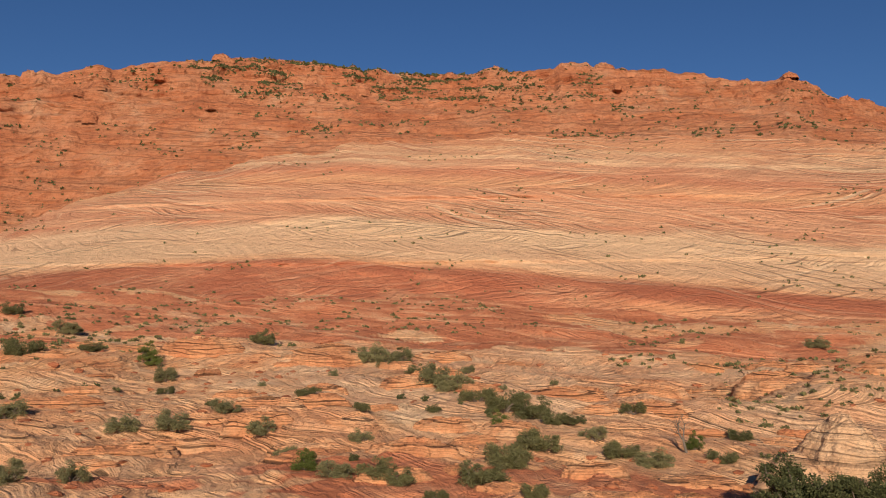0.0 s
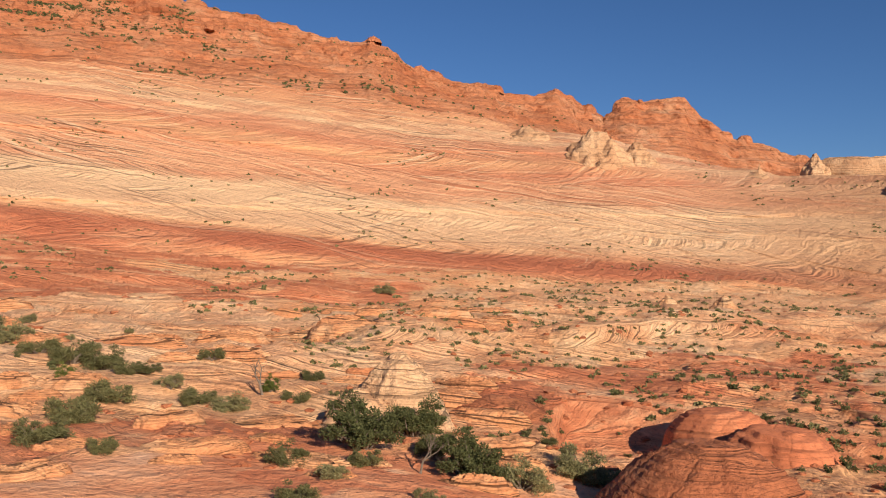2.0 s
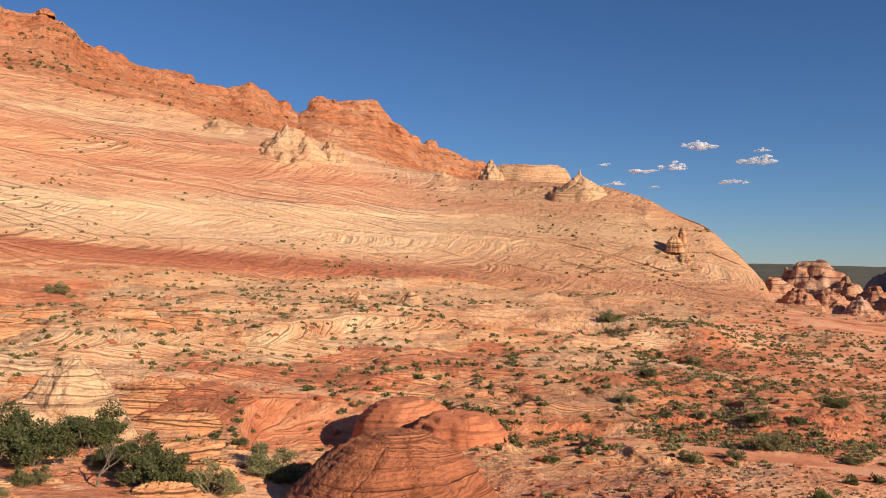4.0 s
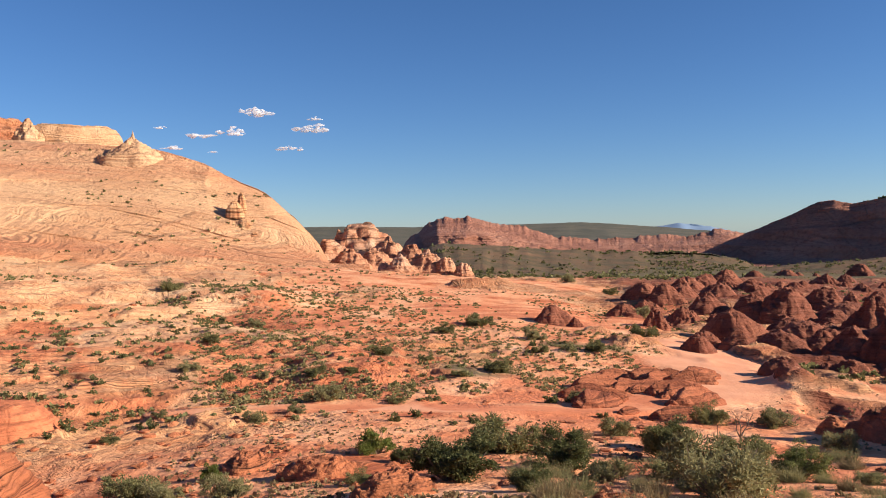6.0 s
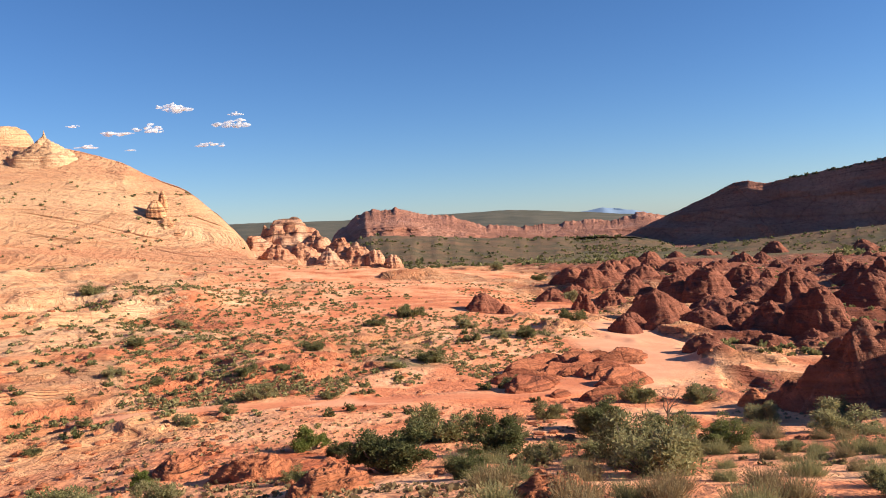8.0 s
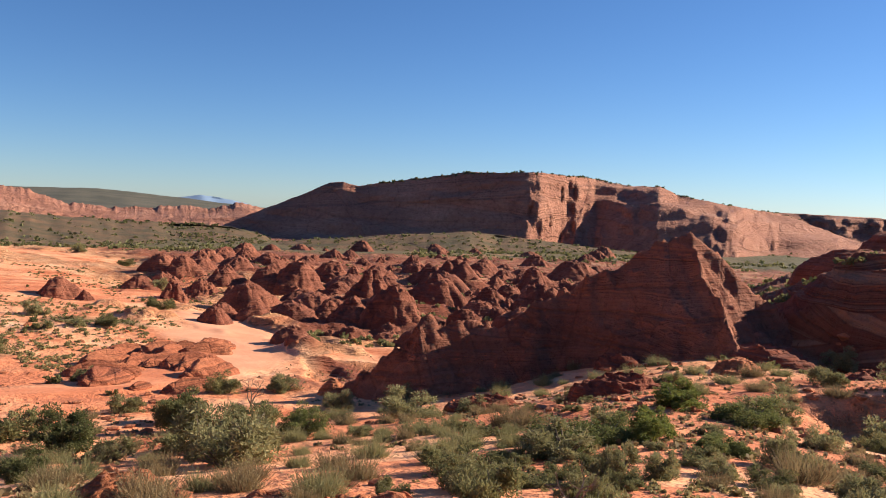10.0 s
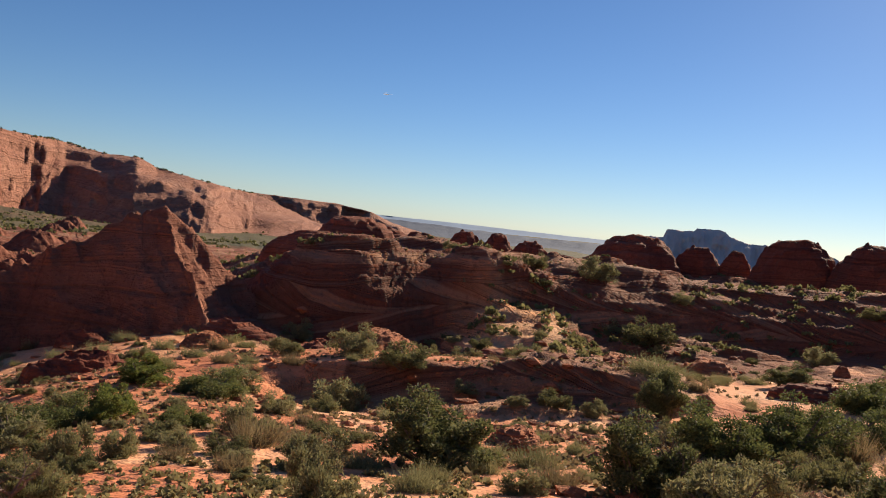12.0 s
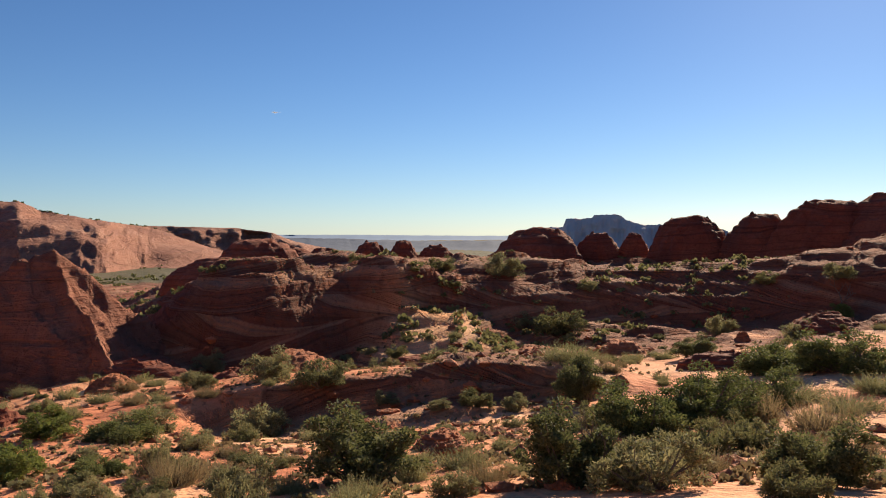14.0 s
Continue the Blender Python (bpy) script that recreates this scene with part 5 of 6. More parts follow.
def dead_tree(seed, tall, label):
    """A bare twisted trunk that forks into thin branches."""
    rnd = random.Random(seed)
    base = new("dead_tree")
    bm = bmesh.new()
    twigs = bmesh.new()

    def grow(p, way, length, r, depth):
        q = p + way * length
        limb(bm if depth < 2 else twigs, p, q, r, r * 0.65, 6 if depth < 2 else 4)
        if depth < 5:
            for _ in range(2 if depth else 3):
                turn = Vector((rnd.gauss(0, 0.55), rnd.gauss(0, 0.55), rnd.gauss(0.15, 0.35)))
                grow(q, (way + turn).normalized(), length * rnd.uniform(0.6, 0.85), r * 0.62, depth + 1)

    grow(Vector((0, 0, -0.05)), Vector((rnd.gauss(0, 0.3), rnd.gauss(0, 0.3), 1)).normalized(), tall * 0.3, tall * 0.035, 0)
    part("trunk", bm, M_BARK, base)
    part("branch", twigs, M_BARK, base, "thin bare twigs")
    return tagged(base, label, "tree")


JUNIPERS = [woody_plant("juniper_bush", s, M_JUNIPER, 80, 210, 0.0150, 0.85, 1.0, 0.26, "dark green juniper bush with twisted stems", "bush") for s in (1, 2, 3)]
SAGES = [woody_plant("desert_shrub", s, M_SAGE if s % 2 else M_SHRUB, 52, 130, 0.0135, 0.66, 1.0, 0.06, "grey-green desert shrub rooted in the sand", "shrub", 2.8) for s in (11, 12, 13, 14)]
BRIGHTS = [woody_plant("leafy_bush", s, M_BRIGHT, 60, 150, 0.017, 1.0, 1.0, 0.03, "fresh yellow-green leafy bush", "bush", 2.2) for s in (21, 22)]
GREENS = [woody_plant("broadleaf_bush", s, M_GREEN, 110, 190, 0.0135, 0.72, 1.0, 0.03, "dense olive-green bush on the sandy slope", "bush", 1.5) for s in (51, 52)]
TUFTS = [brush("dry_brush", s, m, 1300, 0.62, lab, "brush", 0.004) for s, m, lab in ((31, M_SAGE, "wispy grey-green brush on the sand"), (32, M_DRY, "dry straw-coloured brush on the sand"), (33, M_SAGE, "wispy grey-green brush on the sand"))]
SMALL = [woody_plant("small_shrub", s, m, 15, 22, 0.075, 0.6, 1.0, 0.05, "small dark desert shrub on open ground", "shrub", 1.6) for s, m in ((41, M_SHRUB), (42, M_JUNIPER), (43, M_SHRUB))]

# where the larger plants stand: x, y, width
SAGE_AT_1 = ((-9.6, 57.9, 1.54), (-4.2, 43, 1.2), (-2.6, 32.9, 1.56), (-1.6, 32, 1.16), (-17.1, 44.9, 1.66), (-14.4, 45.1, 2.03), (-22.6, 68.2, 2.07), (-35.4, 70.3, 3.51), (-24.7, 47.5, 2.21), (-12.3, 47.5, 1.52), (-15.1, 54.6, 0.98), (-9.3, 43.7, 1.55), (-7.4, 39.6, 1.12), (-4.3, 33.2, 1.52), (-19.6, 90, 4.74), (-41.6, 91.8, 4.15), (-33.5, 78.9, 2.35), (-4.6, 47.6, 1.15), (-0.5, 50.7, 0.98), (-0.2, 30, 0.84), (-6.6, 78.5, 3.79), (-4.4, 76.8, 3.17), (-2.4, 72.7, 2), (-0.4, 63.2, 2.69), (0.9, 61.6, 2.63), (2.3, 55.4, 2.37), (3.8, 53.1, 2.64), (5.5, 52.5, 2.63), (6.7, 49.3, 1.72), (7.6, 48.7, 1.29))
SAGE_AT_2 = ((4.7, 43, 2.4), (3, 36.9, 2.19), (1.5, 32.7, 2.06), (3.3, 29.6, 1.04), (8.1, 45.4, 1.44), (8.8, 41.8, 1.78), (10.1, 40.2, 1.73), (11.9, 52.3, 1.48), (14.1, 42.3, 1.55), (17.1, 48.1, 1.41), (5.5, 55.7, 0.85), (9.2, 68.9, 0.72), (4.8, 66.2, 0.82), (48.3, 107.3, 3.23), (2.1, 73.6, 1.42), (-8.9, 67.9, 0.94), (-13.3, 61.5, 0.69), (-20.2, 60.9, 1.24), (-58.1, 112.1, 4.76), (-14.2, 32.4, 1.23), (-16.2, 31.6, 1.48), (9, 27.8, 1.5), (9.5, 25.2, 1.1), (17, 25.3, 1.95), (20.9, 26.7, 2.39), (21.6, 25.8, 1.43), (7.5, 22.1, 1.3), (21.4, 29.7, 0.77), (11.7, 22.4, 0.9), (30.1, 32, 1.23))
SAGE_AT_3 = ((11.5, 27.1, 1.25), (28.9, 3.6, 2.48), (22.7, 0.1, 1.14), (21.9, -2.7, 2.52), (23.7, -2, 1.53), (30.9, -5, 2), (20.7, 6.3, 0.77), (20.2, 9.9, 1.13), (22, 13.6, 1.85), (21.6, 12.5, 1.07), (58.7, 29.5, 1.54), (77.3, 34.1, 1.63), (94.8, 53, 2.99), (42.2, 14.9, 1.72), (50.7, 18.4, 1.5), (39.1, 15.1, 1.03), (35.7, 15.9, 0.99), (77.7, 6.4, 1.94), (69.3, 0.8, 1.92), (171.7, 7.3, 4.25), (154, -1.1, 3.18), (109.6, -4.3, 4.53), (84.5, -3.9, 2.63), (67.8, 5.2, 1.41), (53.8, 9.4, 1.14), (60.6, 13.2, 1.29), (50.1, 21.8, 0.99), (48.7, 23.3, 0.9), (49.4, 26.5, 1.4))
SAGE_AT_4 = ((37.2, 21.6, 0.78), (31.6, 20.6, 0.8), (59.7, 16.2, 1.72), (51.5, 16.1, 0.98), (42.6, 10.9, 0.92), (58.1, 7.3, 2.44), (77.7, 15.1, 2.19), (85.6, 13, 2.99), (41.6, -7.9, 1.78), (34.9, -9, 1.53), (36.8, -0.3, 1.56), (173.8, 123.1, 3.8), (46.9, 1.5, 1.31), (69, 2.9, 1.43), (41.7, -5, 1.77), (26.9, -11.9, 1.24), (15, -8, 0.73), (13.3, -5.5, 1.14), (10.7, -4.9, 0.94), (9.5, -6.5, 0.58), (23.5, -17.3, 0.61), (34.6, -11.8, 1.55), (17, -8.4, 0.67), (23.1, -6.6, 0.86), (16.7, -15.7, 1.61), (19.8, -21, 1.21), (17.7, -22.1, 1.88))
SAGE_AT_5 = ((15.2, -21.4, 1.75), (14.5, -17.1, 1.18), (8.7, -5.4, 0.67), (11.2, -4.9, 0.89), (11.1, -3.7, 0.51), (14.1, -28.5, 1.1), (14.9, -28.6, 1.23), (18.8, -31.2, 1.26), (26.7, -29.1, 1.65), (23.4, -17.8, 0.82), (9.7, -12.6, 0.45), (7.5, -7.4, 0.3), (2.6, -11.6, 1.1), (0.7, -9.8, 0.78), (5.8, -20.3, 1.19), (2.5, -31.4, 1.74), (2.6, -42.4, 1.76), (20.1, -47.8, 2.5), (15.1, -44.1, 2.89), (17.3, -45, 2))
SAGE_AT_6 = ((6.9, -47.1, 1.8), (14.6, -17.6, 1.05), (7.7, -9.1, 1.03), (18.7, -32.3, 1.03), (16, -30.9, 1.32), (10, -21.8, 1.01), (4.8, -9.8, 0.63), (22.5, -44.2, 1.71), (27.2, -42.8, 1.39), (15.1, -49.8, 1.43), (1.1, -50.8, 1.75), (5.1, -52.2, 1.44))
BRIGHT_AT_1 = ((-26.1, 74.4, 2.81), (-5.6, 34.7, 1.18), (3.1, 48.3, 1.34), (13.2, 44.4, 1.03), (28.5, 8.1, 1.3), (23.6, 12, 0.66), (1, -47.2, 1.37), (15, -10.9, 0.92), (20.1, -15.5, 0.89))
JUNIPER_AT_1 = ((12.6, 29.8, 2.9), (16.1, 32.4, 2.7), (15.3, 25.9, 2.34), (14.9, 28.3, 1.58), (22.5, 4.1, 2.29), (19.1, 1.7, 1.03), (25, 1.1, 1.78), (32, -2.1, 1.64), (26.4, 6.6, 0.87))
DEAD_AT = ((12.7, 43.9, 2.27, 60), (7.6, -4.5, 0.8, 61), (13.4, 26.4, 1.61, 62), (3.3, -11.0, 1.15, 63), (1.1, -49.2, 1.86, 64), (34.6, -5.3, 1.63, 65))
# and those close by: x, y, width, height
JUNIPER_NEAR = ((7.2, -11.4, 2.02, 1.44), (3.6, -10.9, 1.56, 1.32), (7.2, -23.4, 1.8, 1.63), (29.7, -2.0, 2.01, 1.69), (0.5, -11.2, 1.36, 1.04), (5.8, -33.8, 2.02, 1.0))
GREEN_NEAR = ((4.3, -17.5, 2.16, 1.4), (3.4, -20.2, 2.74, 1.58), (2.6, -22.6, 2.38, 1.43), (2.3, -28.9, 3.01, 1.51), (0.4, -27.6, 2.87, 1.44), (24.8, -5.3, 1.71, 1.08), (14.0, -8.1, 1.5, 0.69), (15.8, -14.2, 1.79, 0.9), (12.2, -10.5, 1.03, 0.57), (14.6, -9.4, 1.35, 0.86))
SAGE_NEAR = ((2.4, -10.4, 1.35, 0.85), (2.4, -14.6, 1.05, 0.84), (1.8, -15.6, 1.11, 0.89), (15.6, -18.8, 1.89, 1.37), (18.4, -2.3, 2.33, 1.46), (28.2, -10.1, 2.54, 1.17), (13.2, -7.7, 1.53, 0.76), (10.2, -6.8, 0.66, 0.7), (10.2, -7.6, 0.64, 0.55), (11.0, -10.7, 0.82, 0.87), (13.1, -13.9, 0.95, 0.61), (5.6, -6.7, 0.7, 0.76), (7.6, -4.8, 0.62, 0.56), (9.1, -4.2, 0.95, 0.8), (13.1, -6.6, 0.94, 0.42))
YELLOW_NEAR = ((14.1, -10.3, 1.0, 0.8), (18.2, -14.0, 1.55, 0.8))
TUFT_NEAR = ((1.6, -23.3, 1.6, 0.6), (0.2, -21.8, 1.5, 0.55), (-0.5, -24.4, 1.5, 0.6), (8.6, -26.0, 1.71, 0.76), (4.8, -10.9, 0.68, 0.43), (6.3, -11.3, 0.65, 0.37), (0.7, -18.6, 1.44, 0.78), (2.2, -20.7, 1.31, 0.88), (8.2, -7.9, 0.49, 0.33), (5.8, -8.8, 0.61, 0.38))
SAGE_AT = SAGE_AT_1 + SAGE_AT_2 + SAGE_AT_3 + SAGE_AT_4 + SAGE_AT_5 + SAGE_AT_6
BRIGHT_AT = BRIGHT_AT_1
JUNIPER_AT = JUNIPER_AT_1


def plant(model, x, y, wide, tall, turn, group=""):
    ob = copy_thing(model, Matrix.LocRotScale((x, y, ground_at(x, y) - 0.04 * tall), Euler((0, 0, turn)), (wide, wide, tall)))
    return tagged(ob, group=group)


GROWN = []


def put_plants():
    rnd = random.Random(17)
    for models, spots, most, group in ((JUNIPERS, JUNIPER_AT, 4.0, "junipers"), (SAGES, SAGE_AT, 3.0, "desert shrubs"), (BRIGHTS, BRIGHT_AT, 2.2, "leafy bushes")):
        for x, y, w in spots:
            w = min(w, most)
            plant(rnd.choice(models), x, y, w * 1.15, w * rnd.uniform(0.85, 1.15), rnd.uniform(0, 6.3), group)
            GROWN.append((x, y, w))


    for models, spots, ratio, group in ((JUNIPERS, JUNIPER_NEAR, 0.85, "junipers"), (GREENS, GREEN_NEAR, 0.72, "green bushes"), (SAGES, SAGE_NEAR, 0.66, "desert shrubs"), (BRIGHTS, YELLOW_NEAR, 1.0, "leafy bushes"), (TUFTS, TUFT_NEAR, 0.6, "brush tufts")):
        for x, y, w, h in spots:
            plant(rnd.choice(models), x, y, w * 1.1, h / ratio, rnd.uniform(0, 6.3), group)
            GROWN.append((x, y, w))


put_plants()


def free(x, y, w):
    return all(math.hypot(x - px, y - py) > 0.55 * (w + pw) for px, py, pw in GROWN)


def scatter_thickets():
    """More shrubs where the near slopes are thick with them."""
    rnd = random.Random(37)
    for a0, a1, d0, d1, count in ((150, 188, 14, 24, 14), (100, 150, 13, 34, 14), (132, 180, 30, 58, 40), (110, 138, 11, 25, 6), (112, 142, 7.5, 17, 8)):
        n = 0
        for _ in range(900):
            x, y = spot(rnd.uniform(a0, a1), rnd.uniform(d0, d1))
            w = rnd.uniform(0.4, 1.0)
            if noise.noise((x * 0.13, y * 0.13, 9.0)) < -0.1 or not free(x, y, w * 0.8):
                continue
            GROWN.append((x, y, w))
            plant(rnd.choice(SAGES), x, y, w, w * rnd.uniform(0.6, 0.9), rnd.uniform(0, 6.3), "desert shrubs")
            n += 1
            if n >= count:
                break


scatter_thickets()


def scatter_near():
    """Brush and tufts on the near slopes."""
    rnd = random.Random(23)
    tries = np.array([spot(rnd.uniform(84, 186), rnd.uniform(11, 40)) for _ in range(3000)])
    sand, red, green, wash = covers(tries[:, 0], tries[:, 1])
    n = 0
    for x, y in tries[(wash < 0.2) & (sand > 0.4)].tolist():
        w = rnd.uniform(0.45, 1.0)
        if noise.noise((x * 0.12, y * 0.12, 3.0)) < -0.15 or not free(x, y, w * 0.7):
            continue
        GROWN.append((x, y, w))
        plant(rnd.choice(TUFTS), x, y, w, w * rnd.uniform(0.7, 1.1), rnd.uniform(0, 6.3), "brush tufts")
        n += 1
        if n >= 210:
            break


scatter_near()


def scatter_valley():
    """Small shrubs over the valley floor and the foot of the hill."""
    rnd = random.Random(29)
    tries = np.array([(a, *spot(a, 36 * math.exp(rnd.random() * 1.15))) for a in (rnd.uniform(-30, 98) for _ in range(6000))])
    n = 0
    for a, x, y in tries[wash_mask(tries[:, 1], tries[:, 2]) < 0.2].tolist():
        clump = noise.noise((x * 0.045, y * 0.045, 1.0)) + 0.6 * noise.noise((x * 0.15, y * 0.15, 5.0))
        w = rnd.uniform(0.35, 0.8) * (1.25 if rnd.random() < 0.12 else 1)
        if clump < (0.05 if a > 30 else 0.28) or not free(x, y, w * 0.8):
            continue
        GROWN.append((x, y, w))
        plant(rnd.choice(SMALL), x, y, w, w * rnd.uniform(0.7, 1.1), rnd.uniform(0, 6.3), "small shrubs")
        n += 1
        if n >= 290:
            break


scatter_valley()
for x, y, tall, seed in DEAD_AT:
    ob = dead_tree(seed, tall, "bare grey dead tree with twisted branches")
    ob.location = (x, y, ground_at(x, y))
for model in JUNIPERS + SAGES + BRIGHTS + GREENS + TUFTS + SMALL:
    for o in (*model.children_recursive, model):
        bpy.data.objects.remove(o)


def far_scrub(name, count, seed, place, size, material, label, per=9):
    """Plants too many and too small to tell apart, as one mesh of leaf clumps."""
    rnd = np.random.default_rng(seed)
    at = place(rnd, count)
    n = len(at)
    w = rnd.uniform(0.6, 1.3, n) * size
    q = rnd.normal(size=(n, per, 3))
    q /= np.linalg.norm(q, axis=2)[:, :, None]
    q[:, :, 2] = np.abs(q[:, :, 2]) * 0.8
    p = (at[:, None, :] + q * (0.34 * w)[:, None, None] * rnd.uniform(0.5, 1, (n, per, 1))).reshape(-1, 3)
    ob = leaf_mesh(name, p, np.repeat(w, per) * (0.5 if per < 12 else 0.24), q.reshape(-1, 3), rnd, material, None, 0.9)
    return tagged(ob, label, "scrub", kind="stuff")


def on_surface(name):
    """Points spread over a named piece of land, as vertices of its mesh."""
    me = bpy.data.objects[name].data
    co = np.empty(len(me.vertices) * 3, np.float32)
    me.vertices.foreach_get("co", co)
    return co.reshape(-1, 3).astype(float)


def on_ridge(rnd, n):
    co = on_surface("orange_ridge")
    a, d = np.degrees(np.arctan2(co[:, 0], co[:, 1])), np.hypot(co[:, 0], co[:, 1])
    el = np.degrees(np.arctan2(co[:, 2] - EYE, d))
    want = 1.2 * ease(14.4, 16.0, el) * (1 - ease(2, 16, a)) * ease(-26, -16, a) + 0.05 + 0.22 * ease(-0.1, 0.3, fbm(a * 0.25, el * 1.3, 3, 301)) * (1 - ease(20, 30, a))
    want = want * ease(-0.25, 0.35, fbm(a * 0.5, el * 1.4, 4, 300)) * (d < 372)
    return co[rnd.choice(len(co), n, p=want / want.sum())]


def on_hill(rnd, n):
    co = on_surface("striped_hill")
    a, d = np.degrees(np.arctan2(co[:, 0], co[:, 1])), np.hypot(co[:, 0], co[:, 1])
    el = np.degrees(np.arctan2(co[:, 2] - EYE, d))
    want = ease(0.15, 0.4, fbm(a * 0.22, el * 1.1, 4, 310)) + 0.02
    return co[rnd.choice(len(co), n, p=want / want.sum())]


def on_ground(a0, a1, d0, d1, clump, level):
    def place(rnd, n):
        a, d = np.radians(rnd.uniform(a0, a1, n * 6)), d0 * np.exp(rnd.uniform(0, 1, n * 6) * math.log(d1 / d0))
        x, y = d * np.sin(a), d * np.cos(a)
        ok = (fbm(x * clump, y * clump, 3, 320) > level) & (wash_mask(x, y) < 0.2)
        x, y = x[ok][:n], y[ok][:n]
        return np.stack([x, y, height(x, y)], 1)
    return place


def on_mesa_top(rnd, n):
    co = on_surface("mesa").reshape(138, -1, 3)[127:132].reshape(-1, 3)
    a = np.degrees(np.arctan2(co[:, 0], co[:, 1]))
    want = (0.1 + ease(-0.1, 0.3, fbm(a * 0.8, a * 0, 3, 340))) * ease(100, 104, a) * (1 - ease(133, 136, a))
    return co[rnd.choice(len(co), n, p=want / want.sum())]


def on_slope(rnd, n):
    co = on_surface("scrub_slope")
    want = 0.15 + ease(-0.2, 0.3, fbm(co[:, 0] * 0.02, co[:, 1] * 0.02, 3, 330))
    return co[rnd.choice(len(co), n, p=want / want.sum())] + rnd.normal(size=(n, 3)) * (2.0, 2.0, 0.1)


far_scrub("slope_scrub", 1500, 411, on_slope, 2.2, M_SHRUB, "dark scrub over the slope below the ridge")
far_scrub("talus_scrub", 900, 412, lambda rnd, n: on_surface("mesa_talus")[rnd.choice(len(on_surface("mesa_talus")), n)] + rnd.normal(size=(n, 3)) * (1.5, 1.5, 0.1), 2.0, M_SHRUB, "dark scrub over the apron below the mesa")
far_scrub("mesa_scrub", 320, 413, on_mesa_top, 1.7, M_JUNIPER, "dark scrub along the rim of the mesa")
far_scrub("ridge_scrub", 3900, 401, on_ridge, 1.15, M_JUNIPER, "dark juniper scrub dotted over the ridge")
far_scrub("hill_scrub", 750, 402, on_hill, 0.75, M_SHRUB, "sparse dark scrub on the banded hill")
far_scrub("foot_scrub", 1500, 403, on_ground(-30, 78, 85, 178, 0.05, 0.0), 0.8, M_SHRUB, "scattered scrub at the foot of the hill", per=24)
far_scrub("flat_scrub", 1100, 409, on_ground(18, 82, 40, 115, 0.05, -0.02), 0.6, M_SHRUB, "scattered scrub on the slickrock flats", per=24)
far_scrub("valley_scrub", 3400, 404, on_ground(62, 97, 44, 130, 0.07, -0.06), 0.42, M_GRASS, "low grey-green scrub over the sandy valley", per=24)
far_scrub("hollow_scrub", 1900, 405, on_ground(97, 137, 60, 420, 0.05, -0.05), 0.9, M_SHRUB, "scrub among the red knobs", per=24)
far_scrub("plain_scrub", 2600, 406, on_ground(72, 150, 380, 900, 0.01, -0.1), 2.4, M_SHRUB, "dark scrub over the far plain")
far_scrub("ledge_scrub", 700, 407, on_ground(130, 186, 34, 100, 0.1, 0.05), 0.7, M_SHRUB, "scrub along the rock ledges", per=24)
far_scrub("grass_tufts", 5200, 408, on_ground(60, 186, 11, 60, 0.16, -0.02), 0.16, M_DRY, "dry grass tufts on the sand")

far_scrub("slope_grass", 650, 414, on_ground(100, 152, 7.5, 24, 0.3, 0.08), 0.2, M_GRASS, "thin dry grass on the near slope", per=24)


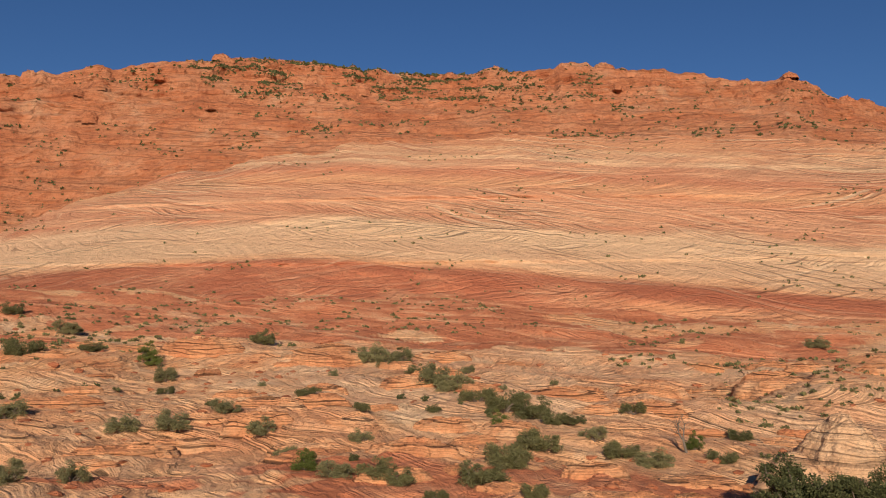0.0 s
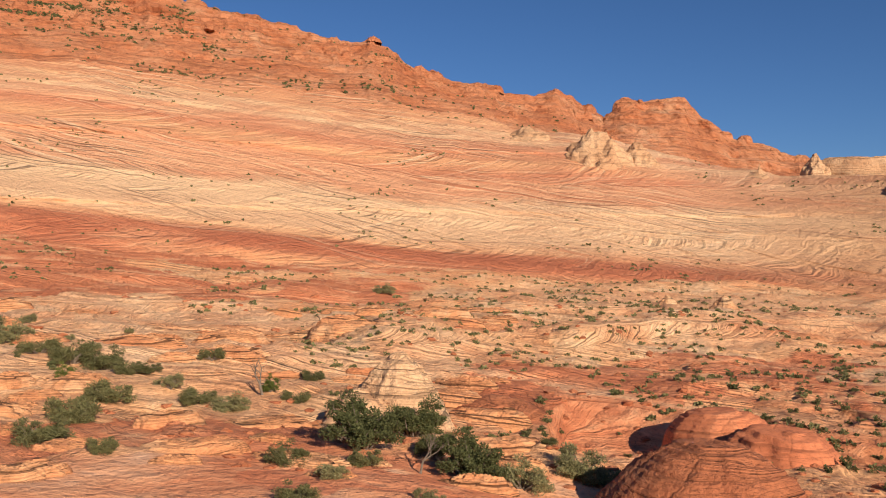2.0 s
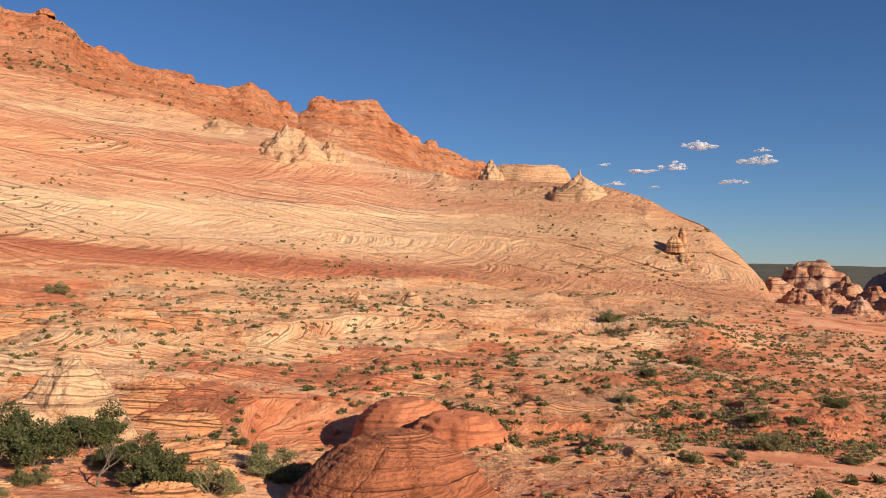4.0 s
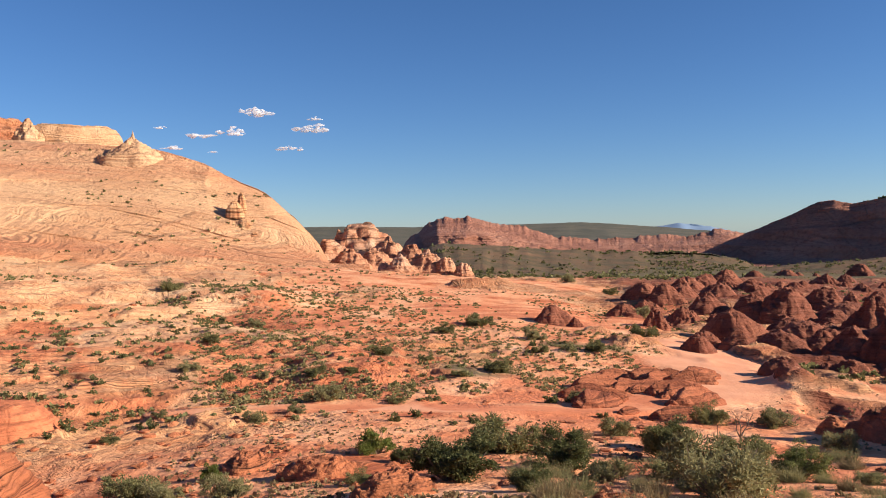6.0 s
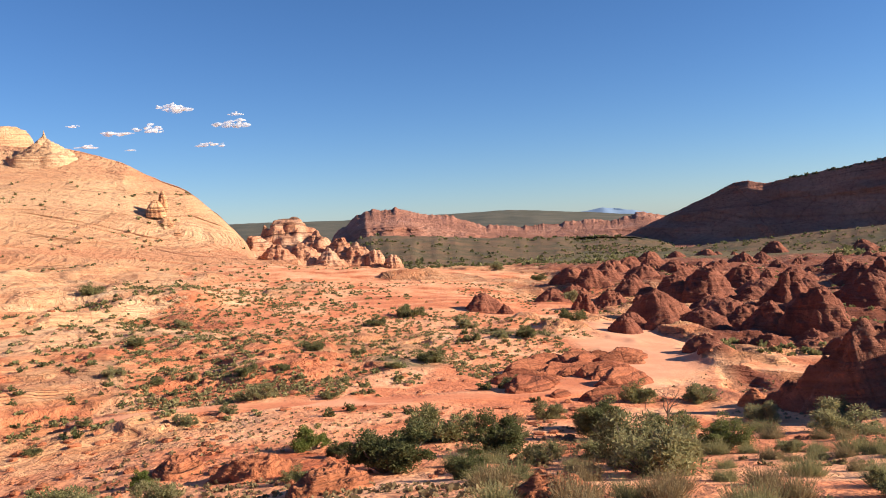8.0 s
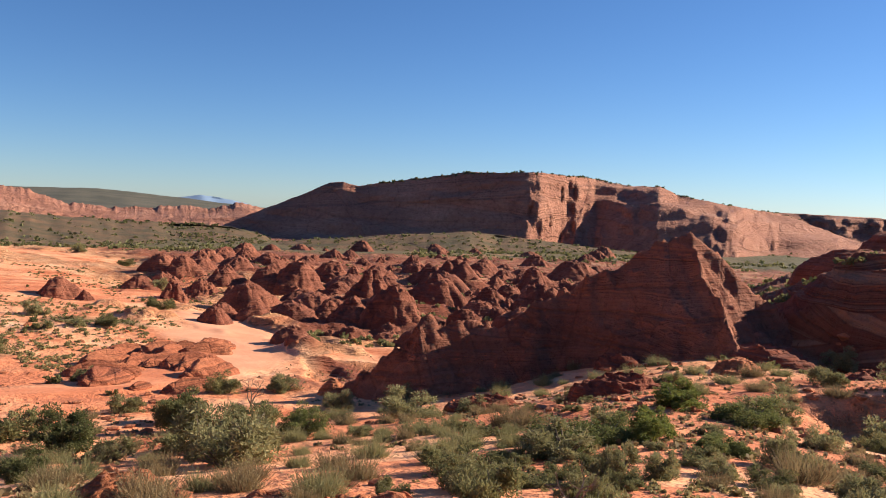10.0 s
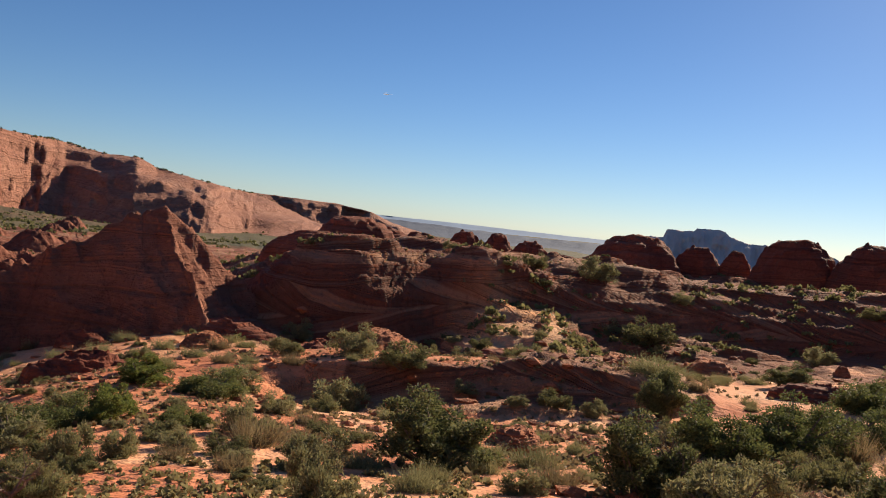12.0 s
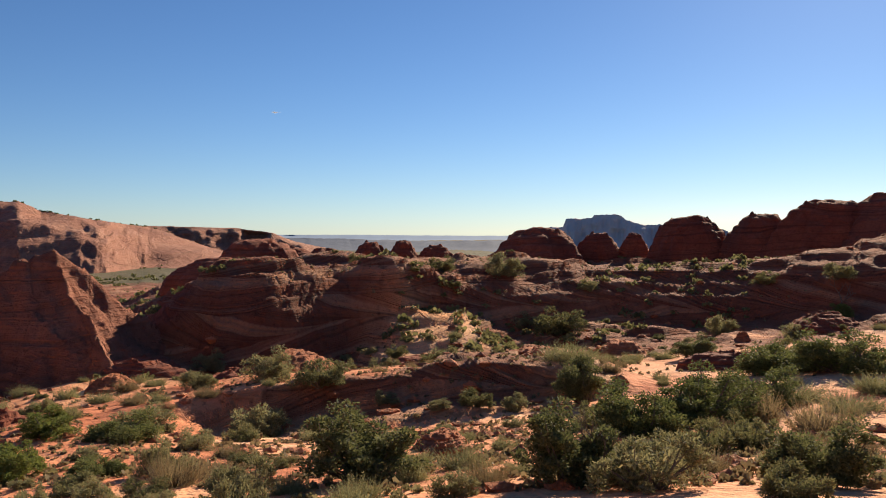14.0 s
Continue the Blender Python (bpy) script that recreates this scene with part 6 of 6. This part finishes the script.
def loose_stones():
    """Small stones over the sand and the ledges, as one mesh."""
    rnd = np.random.default_rng(55)
    shape = bmesh.new()
    bmesh.ops.create_icosphere(shape, subdivisions=1, radius=1.0)
    unit = np.array([v.co[:] for v in shape.verts])
    tris = np.array([[v.index for v in f.verts] for f in shape.faces])
    shape.free()
    at = np.concatenate([on_ground(60, 188, 11, 70, 0.12, 0.0)(rnd, 900), on_ground(-28, 70, 24, 120, 0.1, 0.0)(rnd, 700)])
    size = rnd.uniform(0.05, 0.2, len(at)) * (1 + np.hypot(at[:, 0], at[:, 1]) / 60)
    co = unit[None] * rnd.uniform(0.6, 1.25, (len(at), len(unit), 1)) * size[:, None, None] * np.array([1.2, 1.0, 0.6]) + at[:, None, :]
    faces = tris[None] + (np.arange(len(at)) * len(unit))[:, None, None]
    me = bpy.data.meshes.new("loose_stones")
    me.from_pydata(co.reshape(-1, 3).tolist(), [], faces.reshape(-1, 3).tolist())
    me.materials.append(M_DOME)
    tagged(new("loose_stones", me), "small red sandstone stones strewn over the sand", "stones", kind="stuff")


loose_stones()


# ---- sky ----
def clouds():
    """Small fair-weather clouds over the hill's nose."""
    rnd = np.random.default_rng(9)
    for a, el, wide, flat in ((66.6, 8.1, 2.6, 0.28), (70.0, 7.05, 2.6, 0.3), (70.4, 7.8, 0.9, 0.3), (64.9, 6.8, 1.7, 0.35), (62.8, 6.6, 2.2, 0.16), (68.6, 5.8, 1.7, 0.2), (61.0, 5.8, 1.3, 0.2), (63.6, 5.6, 0.7, 0.2), (60.2, 7.1, 0.7, 0.3), (141.8, 8.1, 0.6, 0.2)):
        d = 4300
        bm = bmesh.new()
        w = d * radians(wide)
        for _ in range(22):
            m = Matrix.Translation((rnd.normal() * w * 0.24, rnd.normal() * w * 0.12, abs(rnd.normal()) * w * flat * 0.3)) @ Matrix.Diagonal((1.5, 1, max(0.25, flat * 1.6), 1))
            bmesh.ops.create_icosphere(bm, subdivisions=3, radius=w * rnd.uniform(0.03, 0.10), matrix=m)
        for v in bm.verts:
            n3 = noise.fractal(v.co * (12.0 / w), 0.6, 2.0, 4)
            v.co += Vector((0.6, 0.6, 0.5)) * n3 * w * 0.05
        me = bpy.data.meshes.new("cloud")
        bm.to_mesh(me)
        bm.free()
        me.materials.append(M_CLOUD)
        x, y = spot(a, d)
        ob = new("cloud", me)
        ob.matrix_world = Matrix.Translation((x, y, EYE + d * math.tan(radians(el)))) @ pose(0, 0, 0, 0, 0, -a)
        tagged(ob, "small white fair-weather cloud in the blue sky", "cloud", "clouds", "structure")


clouds()
